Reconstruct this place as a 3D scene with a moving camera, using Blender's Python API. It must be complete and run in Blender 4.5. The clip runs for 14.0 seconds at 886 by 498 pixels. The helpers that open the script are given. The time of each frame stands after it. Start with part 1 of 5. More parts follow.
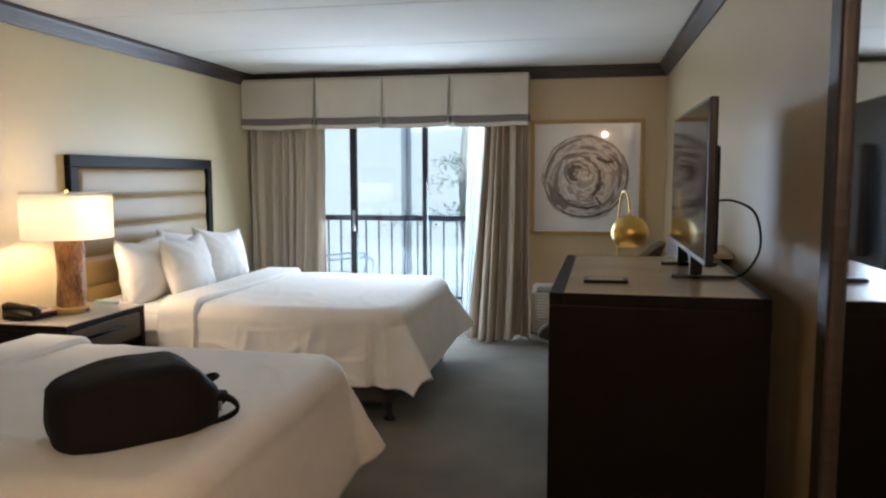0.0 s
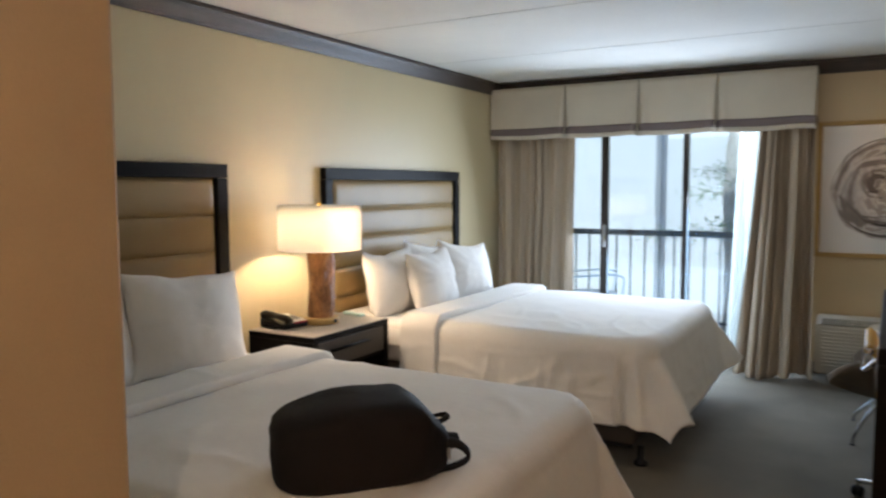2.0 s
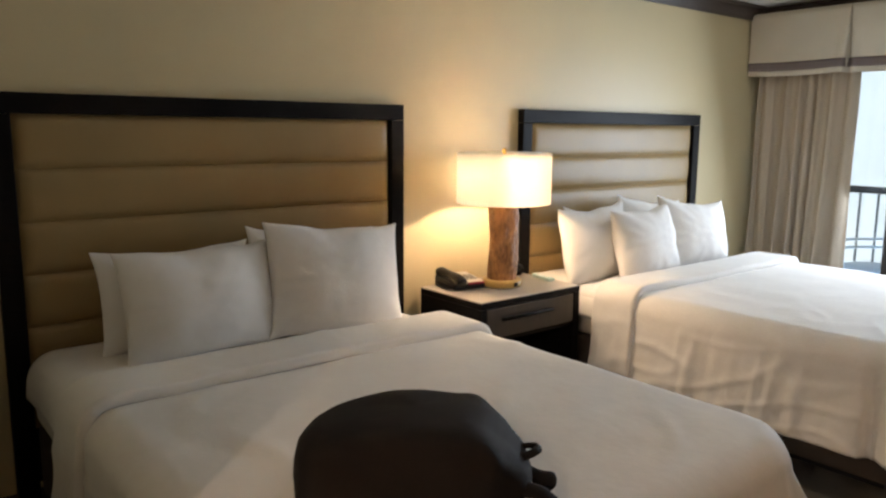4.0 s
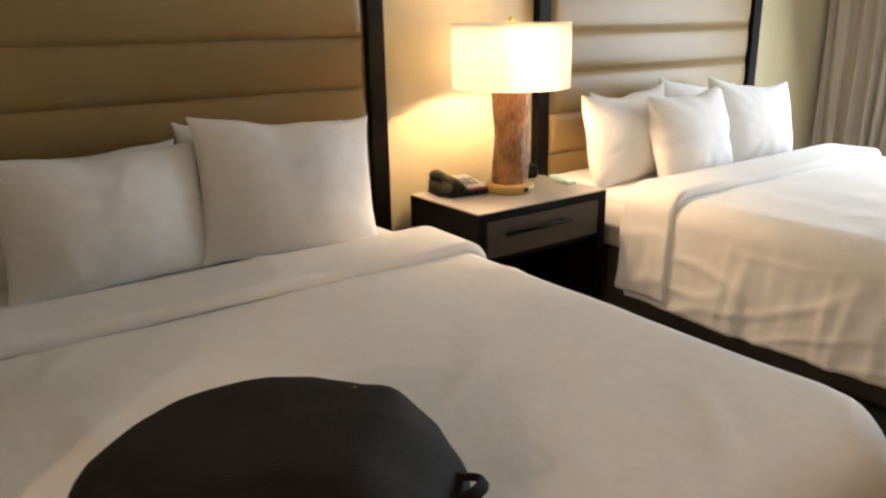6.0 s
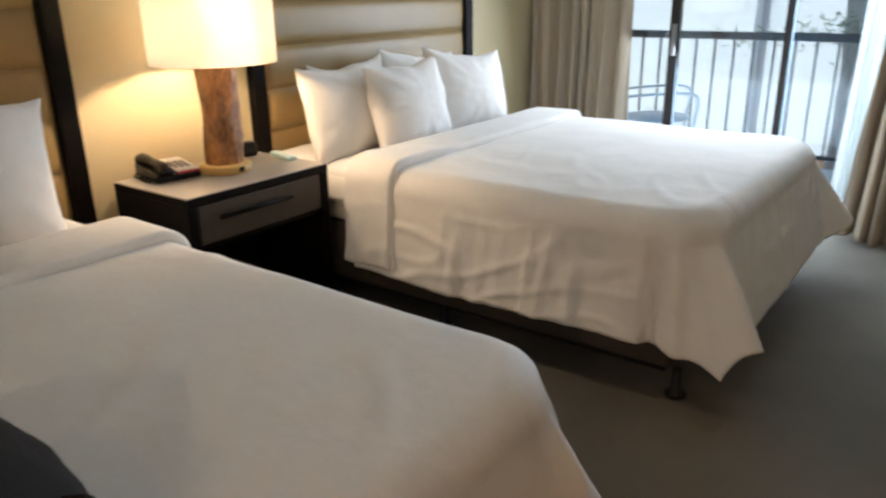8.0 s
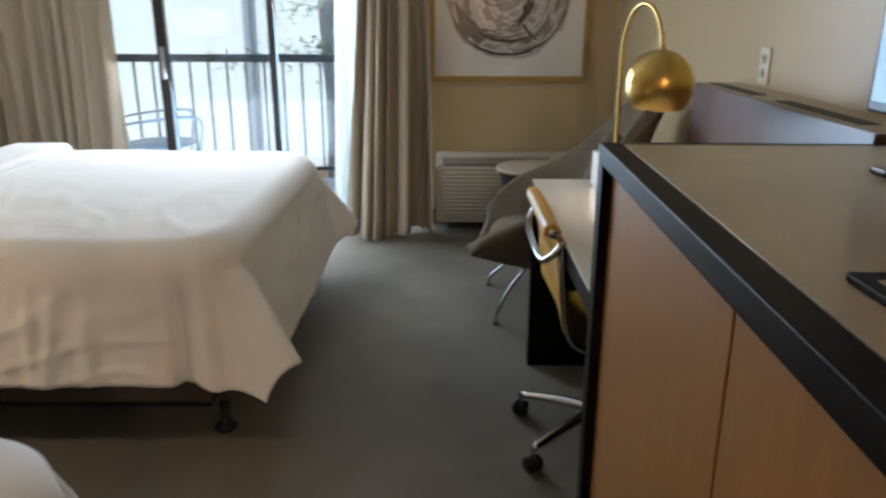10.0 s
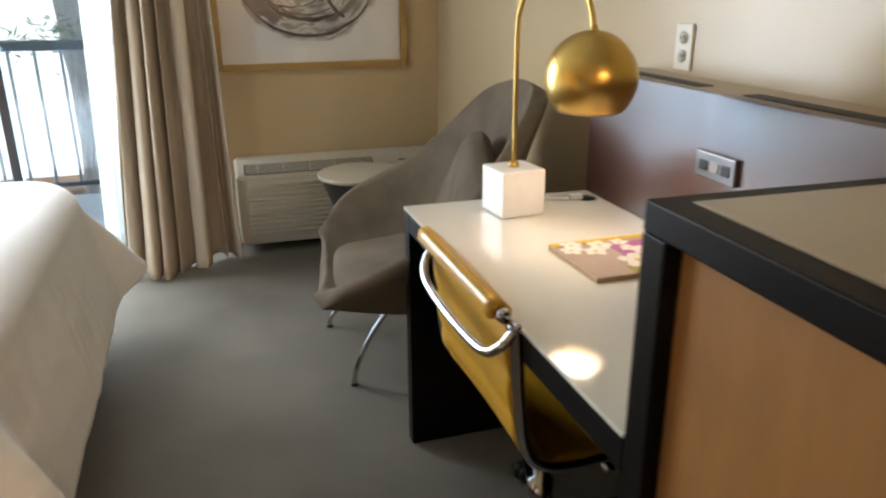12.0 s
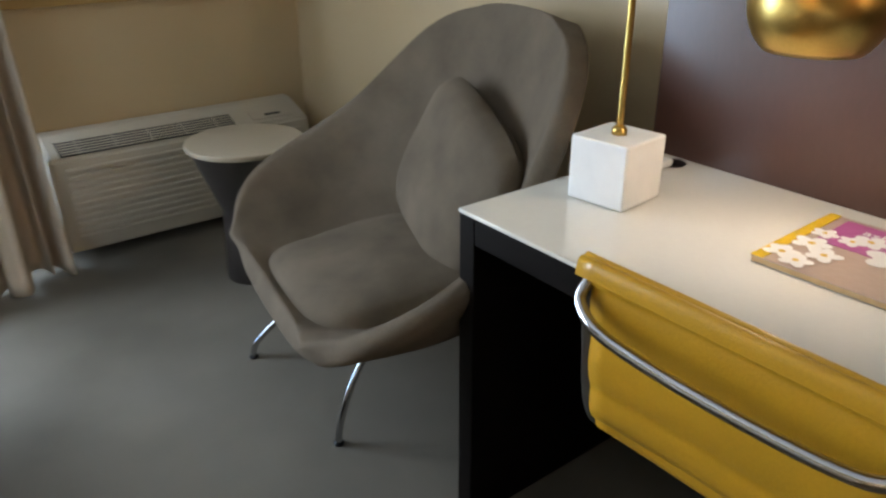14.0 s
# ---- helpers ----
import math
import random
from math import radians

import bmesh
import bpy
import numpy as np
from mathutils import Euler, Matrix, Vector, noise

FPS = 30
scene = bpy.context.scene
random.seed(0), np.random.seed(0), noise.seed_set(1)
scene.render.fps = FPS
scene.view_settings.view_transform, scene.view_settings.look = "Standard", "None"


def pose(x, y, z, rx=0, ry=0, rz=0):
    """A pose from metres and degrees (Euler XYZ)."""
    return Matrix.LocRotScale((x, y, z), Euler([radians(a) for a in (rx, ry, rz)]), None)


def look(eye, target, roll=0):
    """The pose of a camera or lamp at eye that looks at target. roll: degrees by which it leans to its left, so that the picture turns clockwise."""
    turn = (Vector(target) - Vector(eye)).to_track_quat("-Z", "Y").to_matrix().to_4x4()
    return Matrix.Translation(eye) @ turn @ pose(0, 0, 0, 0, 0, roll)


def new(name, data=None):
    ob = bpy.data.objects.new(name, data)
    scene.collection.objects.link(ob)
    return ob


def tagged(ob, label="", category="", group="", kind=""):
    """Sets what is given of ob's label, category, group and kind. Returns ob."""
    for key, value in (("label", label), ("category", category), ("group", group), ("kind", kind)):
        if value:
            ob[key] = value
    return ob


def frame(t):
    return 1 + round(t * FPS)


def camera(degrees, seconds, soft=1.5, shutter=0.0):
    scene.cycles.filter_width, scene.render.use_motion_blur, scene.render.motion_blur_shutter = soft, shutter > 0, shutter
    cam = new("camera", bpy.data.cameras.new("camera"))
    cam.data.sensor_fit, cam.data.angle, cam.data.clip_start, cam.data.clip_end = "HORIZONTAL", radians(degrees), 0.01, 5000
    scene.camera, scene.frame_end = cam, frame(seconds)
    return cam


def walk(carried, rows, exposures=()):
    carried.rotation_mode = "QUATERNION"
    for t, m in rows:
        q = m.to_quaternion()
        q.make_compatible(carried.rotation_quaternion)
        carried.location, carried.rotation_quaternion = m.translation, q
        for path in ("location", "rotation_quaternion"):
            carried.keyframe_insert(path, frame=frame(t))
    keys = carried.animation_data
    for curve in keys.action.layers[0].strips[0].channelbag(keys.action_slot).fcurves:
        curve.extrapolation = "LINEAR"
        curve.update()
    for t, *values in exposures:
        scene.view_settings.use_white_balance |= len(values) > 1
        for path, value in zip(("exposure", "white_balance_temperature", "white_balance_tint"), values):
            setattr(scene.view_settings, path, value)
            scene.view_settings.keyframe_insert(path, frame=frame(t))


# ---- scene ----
cam = camera(61.7, 14.0, 2.3, 0.4)
PATH = [
    (0, (0.082, 0.077, 1.452), (-0.301, 2.031, 1.257), -0.1),
    (0.5, (0.109, 0.095, 1.451), (-0.34, 2.035, 1.266), -0.3),
    (1, (0.107, 0.147, 1.448), (-0.457, 2.057, 1.264), -0.5),
    (1.5, (0.012, 0.293, 1.454), (-0.744, 2.137, 1.284), -0.5),
    (2, (-0.062, 0.444, 1.463), (-1.059, 2.17, 1.298), -0.2),
    (2.5, (-0.037, 0.636, 1.483), (-1.255, 2.212, 1.301), 0.4),
    (3, (-0.05, 0.807, 1.478), (-1.422, 2.247, 1.267), 0.7),
    (5.5, (-0.339, 1.661, 1.411), (-1.933, 2.762, 0.916), -1.1),
    (6, (-0.469, 1.762, 1.368), (-2.027, 2.873, 0.784), -1.1),
    (6.5, (-0.443, 1.84, 1.371), (-1.952, 2.999, 0.754), -1.3),
    (7, (-0.397, 1.891, 1.375), (-1.805, 3.153, 0.726), -1.1),
    (7.5, (-0.375, 1.92, 1.373), (-1.661, 3.303, 0.714), -1.0),
    (8, (-0.345, 1.945, 1.364), (-1.474, 3.458, 0.703), -0.9),
    (8.5, (-0.318, 1.966, 1.354), (-1.235, 3.621, 0.705), -0.7),
    (9, (-0.321, 1.97, 1.351), (-0.924, 3.777, 0.742), -0.1),
    (11.5, (-0.391, 2.589, 1.323), (0.116, 4.424, 0.711), -0.3),
    (12, (-0.502, 2.859, 1.323), (0.065, 4.657, 0.657), -0.2),
    (12.5, (-0.571, 3.114, 1.295), (0.025, 4.889, 0.592), -0.4),
    (13, (-0.608, 3.4, 1.297), (0.062, 5.126, 0.543), -0.5),
    (13.5, (-0.711, 3.609, 1.275), (0.132, 5.237, 0.476), 0.0),
    (14, (-0.803, 3.787, 1.267), (0.288, 5.229, 0.412), -0.3),
]
walk(cam, [(t, look(eye, target, roll)) for t, eye, target, roll in PATH],
     [(0, 0.66, 7250, 18), (3, 0.62, 7550, 19), (5.5, 1.0, 8500, 21), (7.5, 0.78, 8100, 20), (9, 0.46, 7200, 17), (11.5, 1.34, 9000, 22), (12.5, 1.24, 8000, 19), (13.5, 1.12, 7600, 18), (14, 1.0, 7600, 18)])

# ---- world, sun and exposure ----
world = bpy.data.worlds.new("world")
scene.world = world
world.use_nodes = True
_sky = world.node_tree.nodes.new("ShaderNodeTexSky")
_sky.sky_type, _sky.sun_disc = "NISHITA", False
_sky.sun_elevation, _sky.sun_rotation = radians(41), radians(195)
world.node_tree.links.new(_sky.outputs[0], world.node_tree.nodes["Background"].inputs[0])
world.node_tree.nodes["Background"].inputs[1].default_value = 0.12

sun = new("sun", bpy.data.lights.new("sun", "SUN"))
sun.data.energy, sun.data.angle, sun.data.color = 2.7, radians(0.5), (1, 0.97, 0.93)
sun.matrix_world = look((-4, -15, 13.5), (0, 0, 0))


def bulb(name, place, watts, colour, radius):
    lamp = new(name, bpy.data.lights.new(name, "POINT"))
    lamp.data.energy, lamp.data.color, lamp.data.shadow_soft_size = watts, colour, radius
    lamp.location = place
    return lamp


# daylight through the balcony door
day = new("window_daylight", bpy.data.lights.new("window_daylight", "AREA"))
day.data.shape, day.data.size, day.data.size_y = "RECTANGLE", 1.65, 1.9
day.data.energy, day.data.color = 85, (0.55, 0.755, 1.0)
day.matrix_world = look((-1.58, 7.0, 1.02), (0.2, 0, -1.4))

bulb("table_lamp_bulb", (-2.815, 3.79, 1.225), 19, (1, 0.83, 0.62), 0.035)
bulb("desk_lamp_bulb", (0.312, 4.35, 1.113), 1.15, (1, 0.94, 0.85), 0.05)
# the entry bulb is fill from behind the camera, added to lift beds and walls
bulb("entry_light_bulb", (0.36, -0.45, 2.22), 36, (1, 0.83, 0.66), 0.018)

# ---- materials ----


def material(name, colour, rough=0.6, metal=0.0, vary=0.08, scale=6.0, grain=60.0, bump=0.1, stretch=(1, 1, 1), spec=0.5, coat=0.0, rand=0.0, colour2=None, wrinkle=0.0):
    m = bpy.data.materials.new(name)
    m.use_nodes = True
    nt = m.node_tree
    n, ln = nt.nodes, nt.links
    b = n["Principled BSDF"]
    b.inputs["Roughness"].default_value, b.inputs["Metallic"].default_value = rough, metal
    b.inputs["Specular IOR Level"].default_value = spec
    b.inputs["Coat Weight"].default_value = coat
    co = n.new("ShaderNodeTexCoord")
    mp = n.new("ShaderNodeMapping")
    mp.inputs["Scale"].default_value = stretch
    ln.new(co.outputs["Object"], mp.inputs[0])
    big, fine = n.new("ShaderNodeTexNoise"), n.new("ShaderNodeTexNoise")
    big.inputs["Scale"].default_value, fine.inputs["Scale"].default_value = scale, grain
    big.inputs["Detail"].default_value, fine.inputs["Detail"].default_value = 4, 3
    for t in (big, fine):
        ln.new(mp.outputs[0], t.inputs[0])
    ramp = n.new("ShaderNodeValToRGB")
    lo = colour2 or [c * (1 - 2.2 * vary) for c in colour]
    hi = [min(1, c * (1 + vary)) for c in colour]
    ramp.color_ramp.elements[0].position, ramp.color_ramp.elements[1].position = 0.3, 0.7
    ramp.color_ramp.elements[0].color, ramp.color_ramp.elements[1].color = (*lo, 1), (*hi, 1)
    add = n.new("ShaderNodeMath")
    add.operation = "MULTIPLY_ADD"
    ln.new(fine.outputs[0], add.inputs[0])
    add.inputs[1].default_value = 0.35
    mul = n.new("ShaderNodeMath")
    mul.operation = "MULTIPLY_ADD"
    ln.new(big.outputs[0], mul.inputs[0])
    mul.inputs[1].default_value, mul.inputs[2].default_value = 0.65, 0
    ln.new(mul.outputs[0], add.inputs[2])
    ln.new(add.outputs[0], ramp.inputs[0])
    out = ramp.outputs[0]
    if rand:
        info, hsv = n.new("ShaderNodeObjectInfo"), n.new("ShaderNodeHueSaturation")
        rng = n.new("ShaderNodeMapRange")
        rng.inputs["To Min"].default_value, rng.inputs["To Max"].default_value = 1 - rand, 1 + rand
        ln.new(info.outputs["Random"], rng.inputs[0])
        ln.new(rng.outputs[0], hsv.inputs["Value"])
        ln.new(out, hsv.inputs["Color"])
        out = hsv.outputs[0]
    ln.new(out, b.inputs["Base Color"])
    if bump:
        bp = n.new("ShaderNodeBump")
        bp.inputs["Strength"].default_value, bp.inputs["Distance"].default_value = bump, 0.01
        ln.new(fine.outputs[0], bp.inputs["Height"])
        ln.new(bp.outputs[0], b.inputs["Normal"])
        if wrinkle:
            crumple, bw = n.new("ShaderNodeTexNoise"), n.new("ShaderNodeBump")
            crumple.inputs["Scale"].default_value, crumple.inputs["Detail"].default_value, crumple.inputs["Distortion"].default_value = 4.5, 5, 0.7
            ln.new(mp.outputs[0], crumple.inputs[0])
            bw.inputs["Strength"].default_value, bw.inputs["Distance"].default_value = wrinkle, 0.03
            ln.new(crumple.outputs[0], bw.inputs["Height"])
            ln.new(bw.outputs[0], bp.inputs["Normal"])
    rr = n.new("ShaderNodeMapRange")
    rr.inputs["To Min"].default_value, rr.inputs["To Max"].default_value = max(0.02, rough - 0.06), min(1, rough + 0.06)
    ln.new(big.outputs[0], rr.inputs[0])
    ln.new(rr.outputs[0], b.inputs["Roughness"])
    return m


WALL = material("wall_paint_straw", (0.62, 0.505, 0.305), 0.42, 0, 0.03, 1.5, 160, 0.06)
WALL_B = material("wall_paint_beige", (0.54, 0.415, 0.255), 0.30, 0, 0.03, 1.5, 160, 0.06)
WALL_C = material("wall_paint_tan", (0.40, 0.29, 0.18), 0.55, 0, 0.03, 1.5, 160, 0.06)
CEIL = material("ceiling_paint", (0.80, 0.79, 0.75), 0.9, 0, 0.07, 0.9, 90, 0.35)
CROWN = material("crown_stain", (0.075, 0.055, 0.048), 0.4, 0, 0.2, 5, 50, 0.1, (1, 1, 8))
CARPET = material("carpet", (0.222, 0.201, 0.165), 0.98, 0, 0.20, 1.3, 420, 0.7, spec=0.1)
ESPRESSO = material("espresso_wood", (0.0065, 0.0048, 0.0043), 0.45, 0, 0.2, 7, 70, 0.05, (1, 1, 9), spec=0.10)
DARKWOOD = material("dark_panel_wood", (0.095, 0.042, 0.032), 0.30, 0, 0.08, 1.4, 40, 0.0, (1, 3, 1), spec=0.75)
BROWN = material("brown_veneer", (0.36, 0.165, 0.055), 0.5, 0, 0.08, 4, 60, 0.06, (1, 6, 1), spec=0.25)
TAUPE = material("taupe_laminate", (0.44, 0.35, 0.245), 0.24, 0, 0.06, 3, 120, 0.02)
LEATHER = material("tan_leather", (0.32, 0.208, 0.085), 0.40, 0, 0.05, 5, 240, 0.12)
SHEET = material("white_cotton", (0.83, 0.81, 0.775), 0.85, 0, 0.02, 5, 30, 0.10, spec=0.2, wrinkle=0.13)
PILLOW = material("white_pillowcase", (0.82, 0.80, 0.77), 0.85, 0, 0.02, 5, 26, 0.10, spec=0.2, wrinkle=0.13)
BOXBASE = material("brown_box_fabric", (0.075, 0.058, 0.047), 0.9, 0, 0.1, 10, 300, 0.3)
BLACKMETAL = material("black_metal", (0.02, 0.02, 0.022), 0.4, 0.5, 0.1, 8, 90, 0.05)
BLACK = material("black_plastic", (0.007, 0.007, 0.008), 0.3, 0, 0.1, 8, 120, 0.03, spec=0.3)
SCREEN = material("screen_glass", (0.010, 0.010, 0.012), 0.06, 0, 0.05, 3, 60, 0)
BAG = material("black_bag_fabric", (0.0125, 0.0098, 0.0092), 0.75, 0, 0.2, 8, 320, 0.35, spec=0.2)
GREYTAG = material("grey_reflective_tag", (0.35, 0.35, 0.36), 0.5)
CURTAIN = material("beige_curtain", (0.47, 0.385, 0.295), 0.9, 0, 0.06, 3, 260, 0.25, (1, 1, 0.4), spec=0.15)
VALANCE = material("cream_valance", (0.62, 0.56, 0.46), 0.9, 0, 0.05, 3, 260, 0.25, spec=0.15)
BAND = material("mauve_band", (0.20, 0.16, 0.155), 0.85, 0, 0.06, 3, 200, 0.2, spec=0.15)
MARBLE = material("white_marble", (0.90, 0.89, 0.87), 0.3, 0, 0.025, 9, 40, 0.02)
BRASS = material("satin_brass", (0.66, 0.43, 0.13), 0.30, 1, 0.06, 5, 180, 0.03)
CHROME = material("chrome", (0.48, 0.48, 0.49), 0.11, 1, 0.02, 5, 60, 0)
STEEL = material("brushed_steel", (0.34, 0.345, 0.35), 0.4, 0.5, 0.05, 8, 140, 0.04)
DESKTOP = material("glossy_cream_desktop", (0.80, 0.775, 0.70), 0.06, 0, 0.02, 3, 90, 0, spec=0.9)
YELLOW = material("mustard_leather", (0.60, 0.305, 0.022), 0.34, 0, 0.07, 6, 200, 0.08)
WOOL = material("taupe_boucle", (0.225, 0.178, 0.132), 0.97, 0, 0.16, 7, 420, 0.8, spec=0.1)
TABLETOP = material("sand_laminate", (0.42, 0.36, 0.27), 0.45, 0, 0.05, 4, 120, 0.02)
DARKTABLE = material("charcoal_lacquer", (0.045, 0.038, 0.035), 0.4, 0, 0.1, 4, 90, 0.04)
ACWHITE = material("ivory_plastic", (0.47, 0.425, 0.345), 0.5, 0, 0.03, 4, 120, 0.03)
ACDARK = material("dark_grille", (0.03, 0.03, 0.03), 0.6)
PLATE = material("ivory_plate", (0.72, 0.67, 0.56), 0.35, 0, 0.02, 6, 90, 0)
GUNMETAL = material("grey_metal_plate", (0.15, 0.152, 0.16), 0.35, 0.6, 0.05, 8, 140, 0.03)
LEDGE = material("beige_ledge_paint", (0.46, 0.35, 0.22), 0.4, 0, 0.06, 3, 90, 0.02)
GOLDWOOD = material("gold_oak_frame", (0.42, 0.255, 0.085), 0.4, 0, 0.12, 6, 80, 0.08, (1, 1, 8))
BARKWOOD = material("peeled_log", (0.46, 0.21, 0.078), 0.42, 0, 0.3, 18, 70, 0.9, (1, 1, 0.5), colour2=(0.13, 0.05, 0.02))
LAMPBASE = material("golden_wood_disc", (0.55, 0.36, 0.13), 0.4, 0, 0.08, 9, 80, 0.04)
NIGHTTOP = material("pale_stone_laminate", (0.50, 0.46, 0.41), 0.32, 0, 0.06, 5, 90, 0.02)
DRAWER = material("taupe_drawer", (0.052, 0.040, 0.031), 0.4, 0, 0.1, 5, 80, 0.04, (1, 7, 1))
TEAL = material("pale_teal_plastic", (0.45, 0.66, 0.66), 0.4, 0, 0.03)
WHITE = material("white_paper", (0.82, 0.81, 0.79), 0.6, 0, 0.02)
RED = material("red_strip", (0.45, 0.03, 0.06), 0.5)
BRONZE = material("bronze_aluminium", (0.038, 0.032, 0.03), 0.45, 0.4, 0.1, 8, 90, 0.04)
# Grey lighter than the rail: outdoor glare on the balusters, put into the colour
BALUSTER = material("glare_grey_baluster", (0.22, 0.23, 0.25), 0.5, 0.1, 0.1, 8, 90, 0.05)
RAIL = material("dark_rail_paint", (0.06, 0.06, 0.065), 0.5, 0.2, 0.1, 8, 90, 0.05)
STUCCO = material("white_stucco", (0.80, 0.81, 0.82), 0.9, 0, 0.03, 1.2, 60, 0.3)
CONCRETE = material("balcony_concrete", (0.66, 0.66, 0.65), 0.85, 0, 0.08, 2, 60, 0.2)
MULCH = material("pine_mulch", (0.24, 0.13, 0.075), 0.95, 0, 0.3, 3, 40, 0.8)
BARK = material("tree_bark", (0.60, 0.56, 0.51), 0.95, 0, 0.25, 6, 30, 0.9, (1, 1, 0.3))
LEAF = material("leaf_green", (0.26, 0.38, 0.21), 0.6, 0, 0.3, 7, 40, 0.05)
IRON = material("pale_painted_iron", (0.80, 0.82, 0.84), 0.5, 0.0, 0.06)
TRIMWOOD = material("mirror_frame_wood", (0.040, 0.024, 0.018), 0.45, 0, 0.3, 5, 60, 0.1, (1, 1, 9))
INKDARK = material("dark_ink", (0.085, 0.07, 0.07), 0.6, 0, 0.25, 14, 60, 0)
INKMID = material("grey_ink_wash", (0.21, 0.185, 0.18), 0.6, 0, 0.25, 10, 60, 0)
PAGES = material("tan_page_edges", (0.60, 0.39, 0.19), 0.7)
BOOKTAN = material("book_cover_tan", (0.50, 0.37, 0.29), 0.3, 0, 0.05)
BOOKPINK = material("book_cover_magenta", (0.50, 0.11, 0.31), 0.3, 0, 0.05)
BOOKYEL = material("book_cover_yellow", (0.80, 0.50, 0.03), 0.3, 0, 0.05)
BOOKOLIVE = material("book_cover_olive", (0.36, 0.31, 0.05), 0.3, 0, 0.05)
PETAL = material("petal_white", (0.85, 0.83, 0.78), 0.4, 0, 0.02)


def glass_material(name, tint=(1, 1, 1), share=0.92):
    """Thin window glass: mostly clear, with its own reflections."""
    m = bpy.data.materials.new(name)
    m.use_nodes = True
    n, ln = m.node_tree.nodes, m.node_tree.links
    clear, gloss, mix = n.new("ShaderNodeBsdfTransparent"), n.new("ShaderNodeBsdfGlossy"), n.new("ShaderNodeMixShader")
    clear.inputs[0].default_value = (*tint, 1)
    gloss.inputs["Roughness"].default_value = 0.02
    mix.inputs[0].default_value = 1 - share
    ln.new(clear.outputs[0], mix.inputs[1])
    ln.new(gloss.outputs[0], mix.inputs[2])
    ln.new(mix.outputs[0], n["Material Output"].inputs[0])
    return m


def cloth_through(name, colour, through_share, rough=0.9, clear=0.0):
    """Fabric that lets light through."""
    m = bpy.data.materials.new(name)
    m.use_nodes = True
    n, ln = m.node_tree.nodes, m.node_tree.links
    d, t, mix = n.new("ShaderNodeBsdfDiffuse"), n.new("ShaderNodeBsdfTranslucent"), n.new("ShaderNodeMixShader")
    noise_tex, co = n.new("ShaderNodeTexNoise"), n.new("ShaderNodeTexCoord")
    noise_tex.inputs["Scale"].default_value = 220
    ln.new(co.outputs["Object"], noise_tex.inputs[0])
    ramp = n.new("ShaderNodeValToRGB")
    ramp.color_ramp.elements[0].color = (*[c * 0.93 for c in colour], 1)
    ramp.color_ramp.elements[1].color = (*colour, 1)
    ln.new(noise_tex.outputs[0], ramp.inputs[0])
    for s in (d, t):
        ln.new(ramp.outputs[0], s.inputs[0])
    mix.inputs[0].default_value = through_share
    ln.new(d.outputs[0], mix.inputs[1])
    ln.new(t.outputs[0], mix.inputs[2])
    last = mix.outputs[0]
    if clear:
        tr, mix2 = n.new("ShaderNodeBsdfTransparent"), n.new("ShaderNodeMixShader")
        mix2.inputs[0].default_value = clear
        ln.new(last, mix2.inputs[1])
        ln.new(tr.outputs[0], mix2.inputs[2])
        last = mix2.outputs[0]
    ln.new(last, n["Material Output"].inputs[0])
    return m


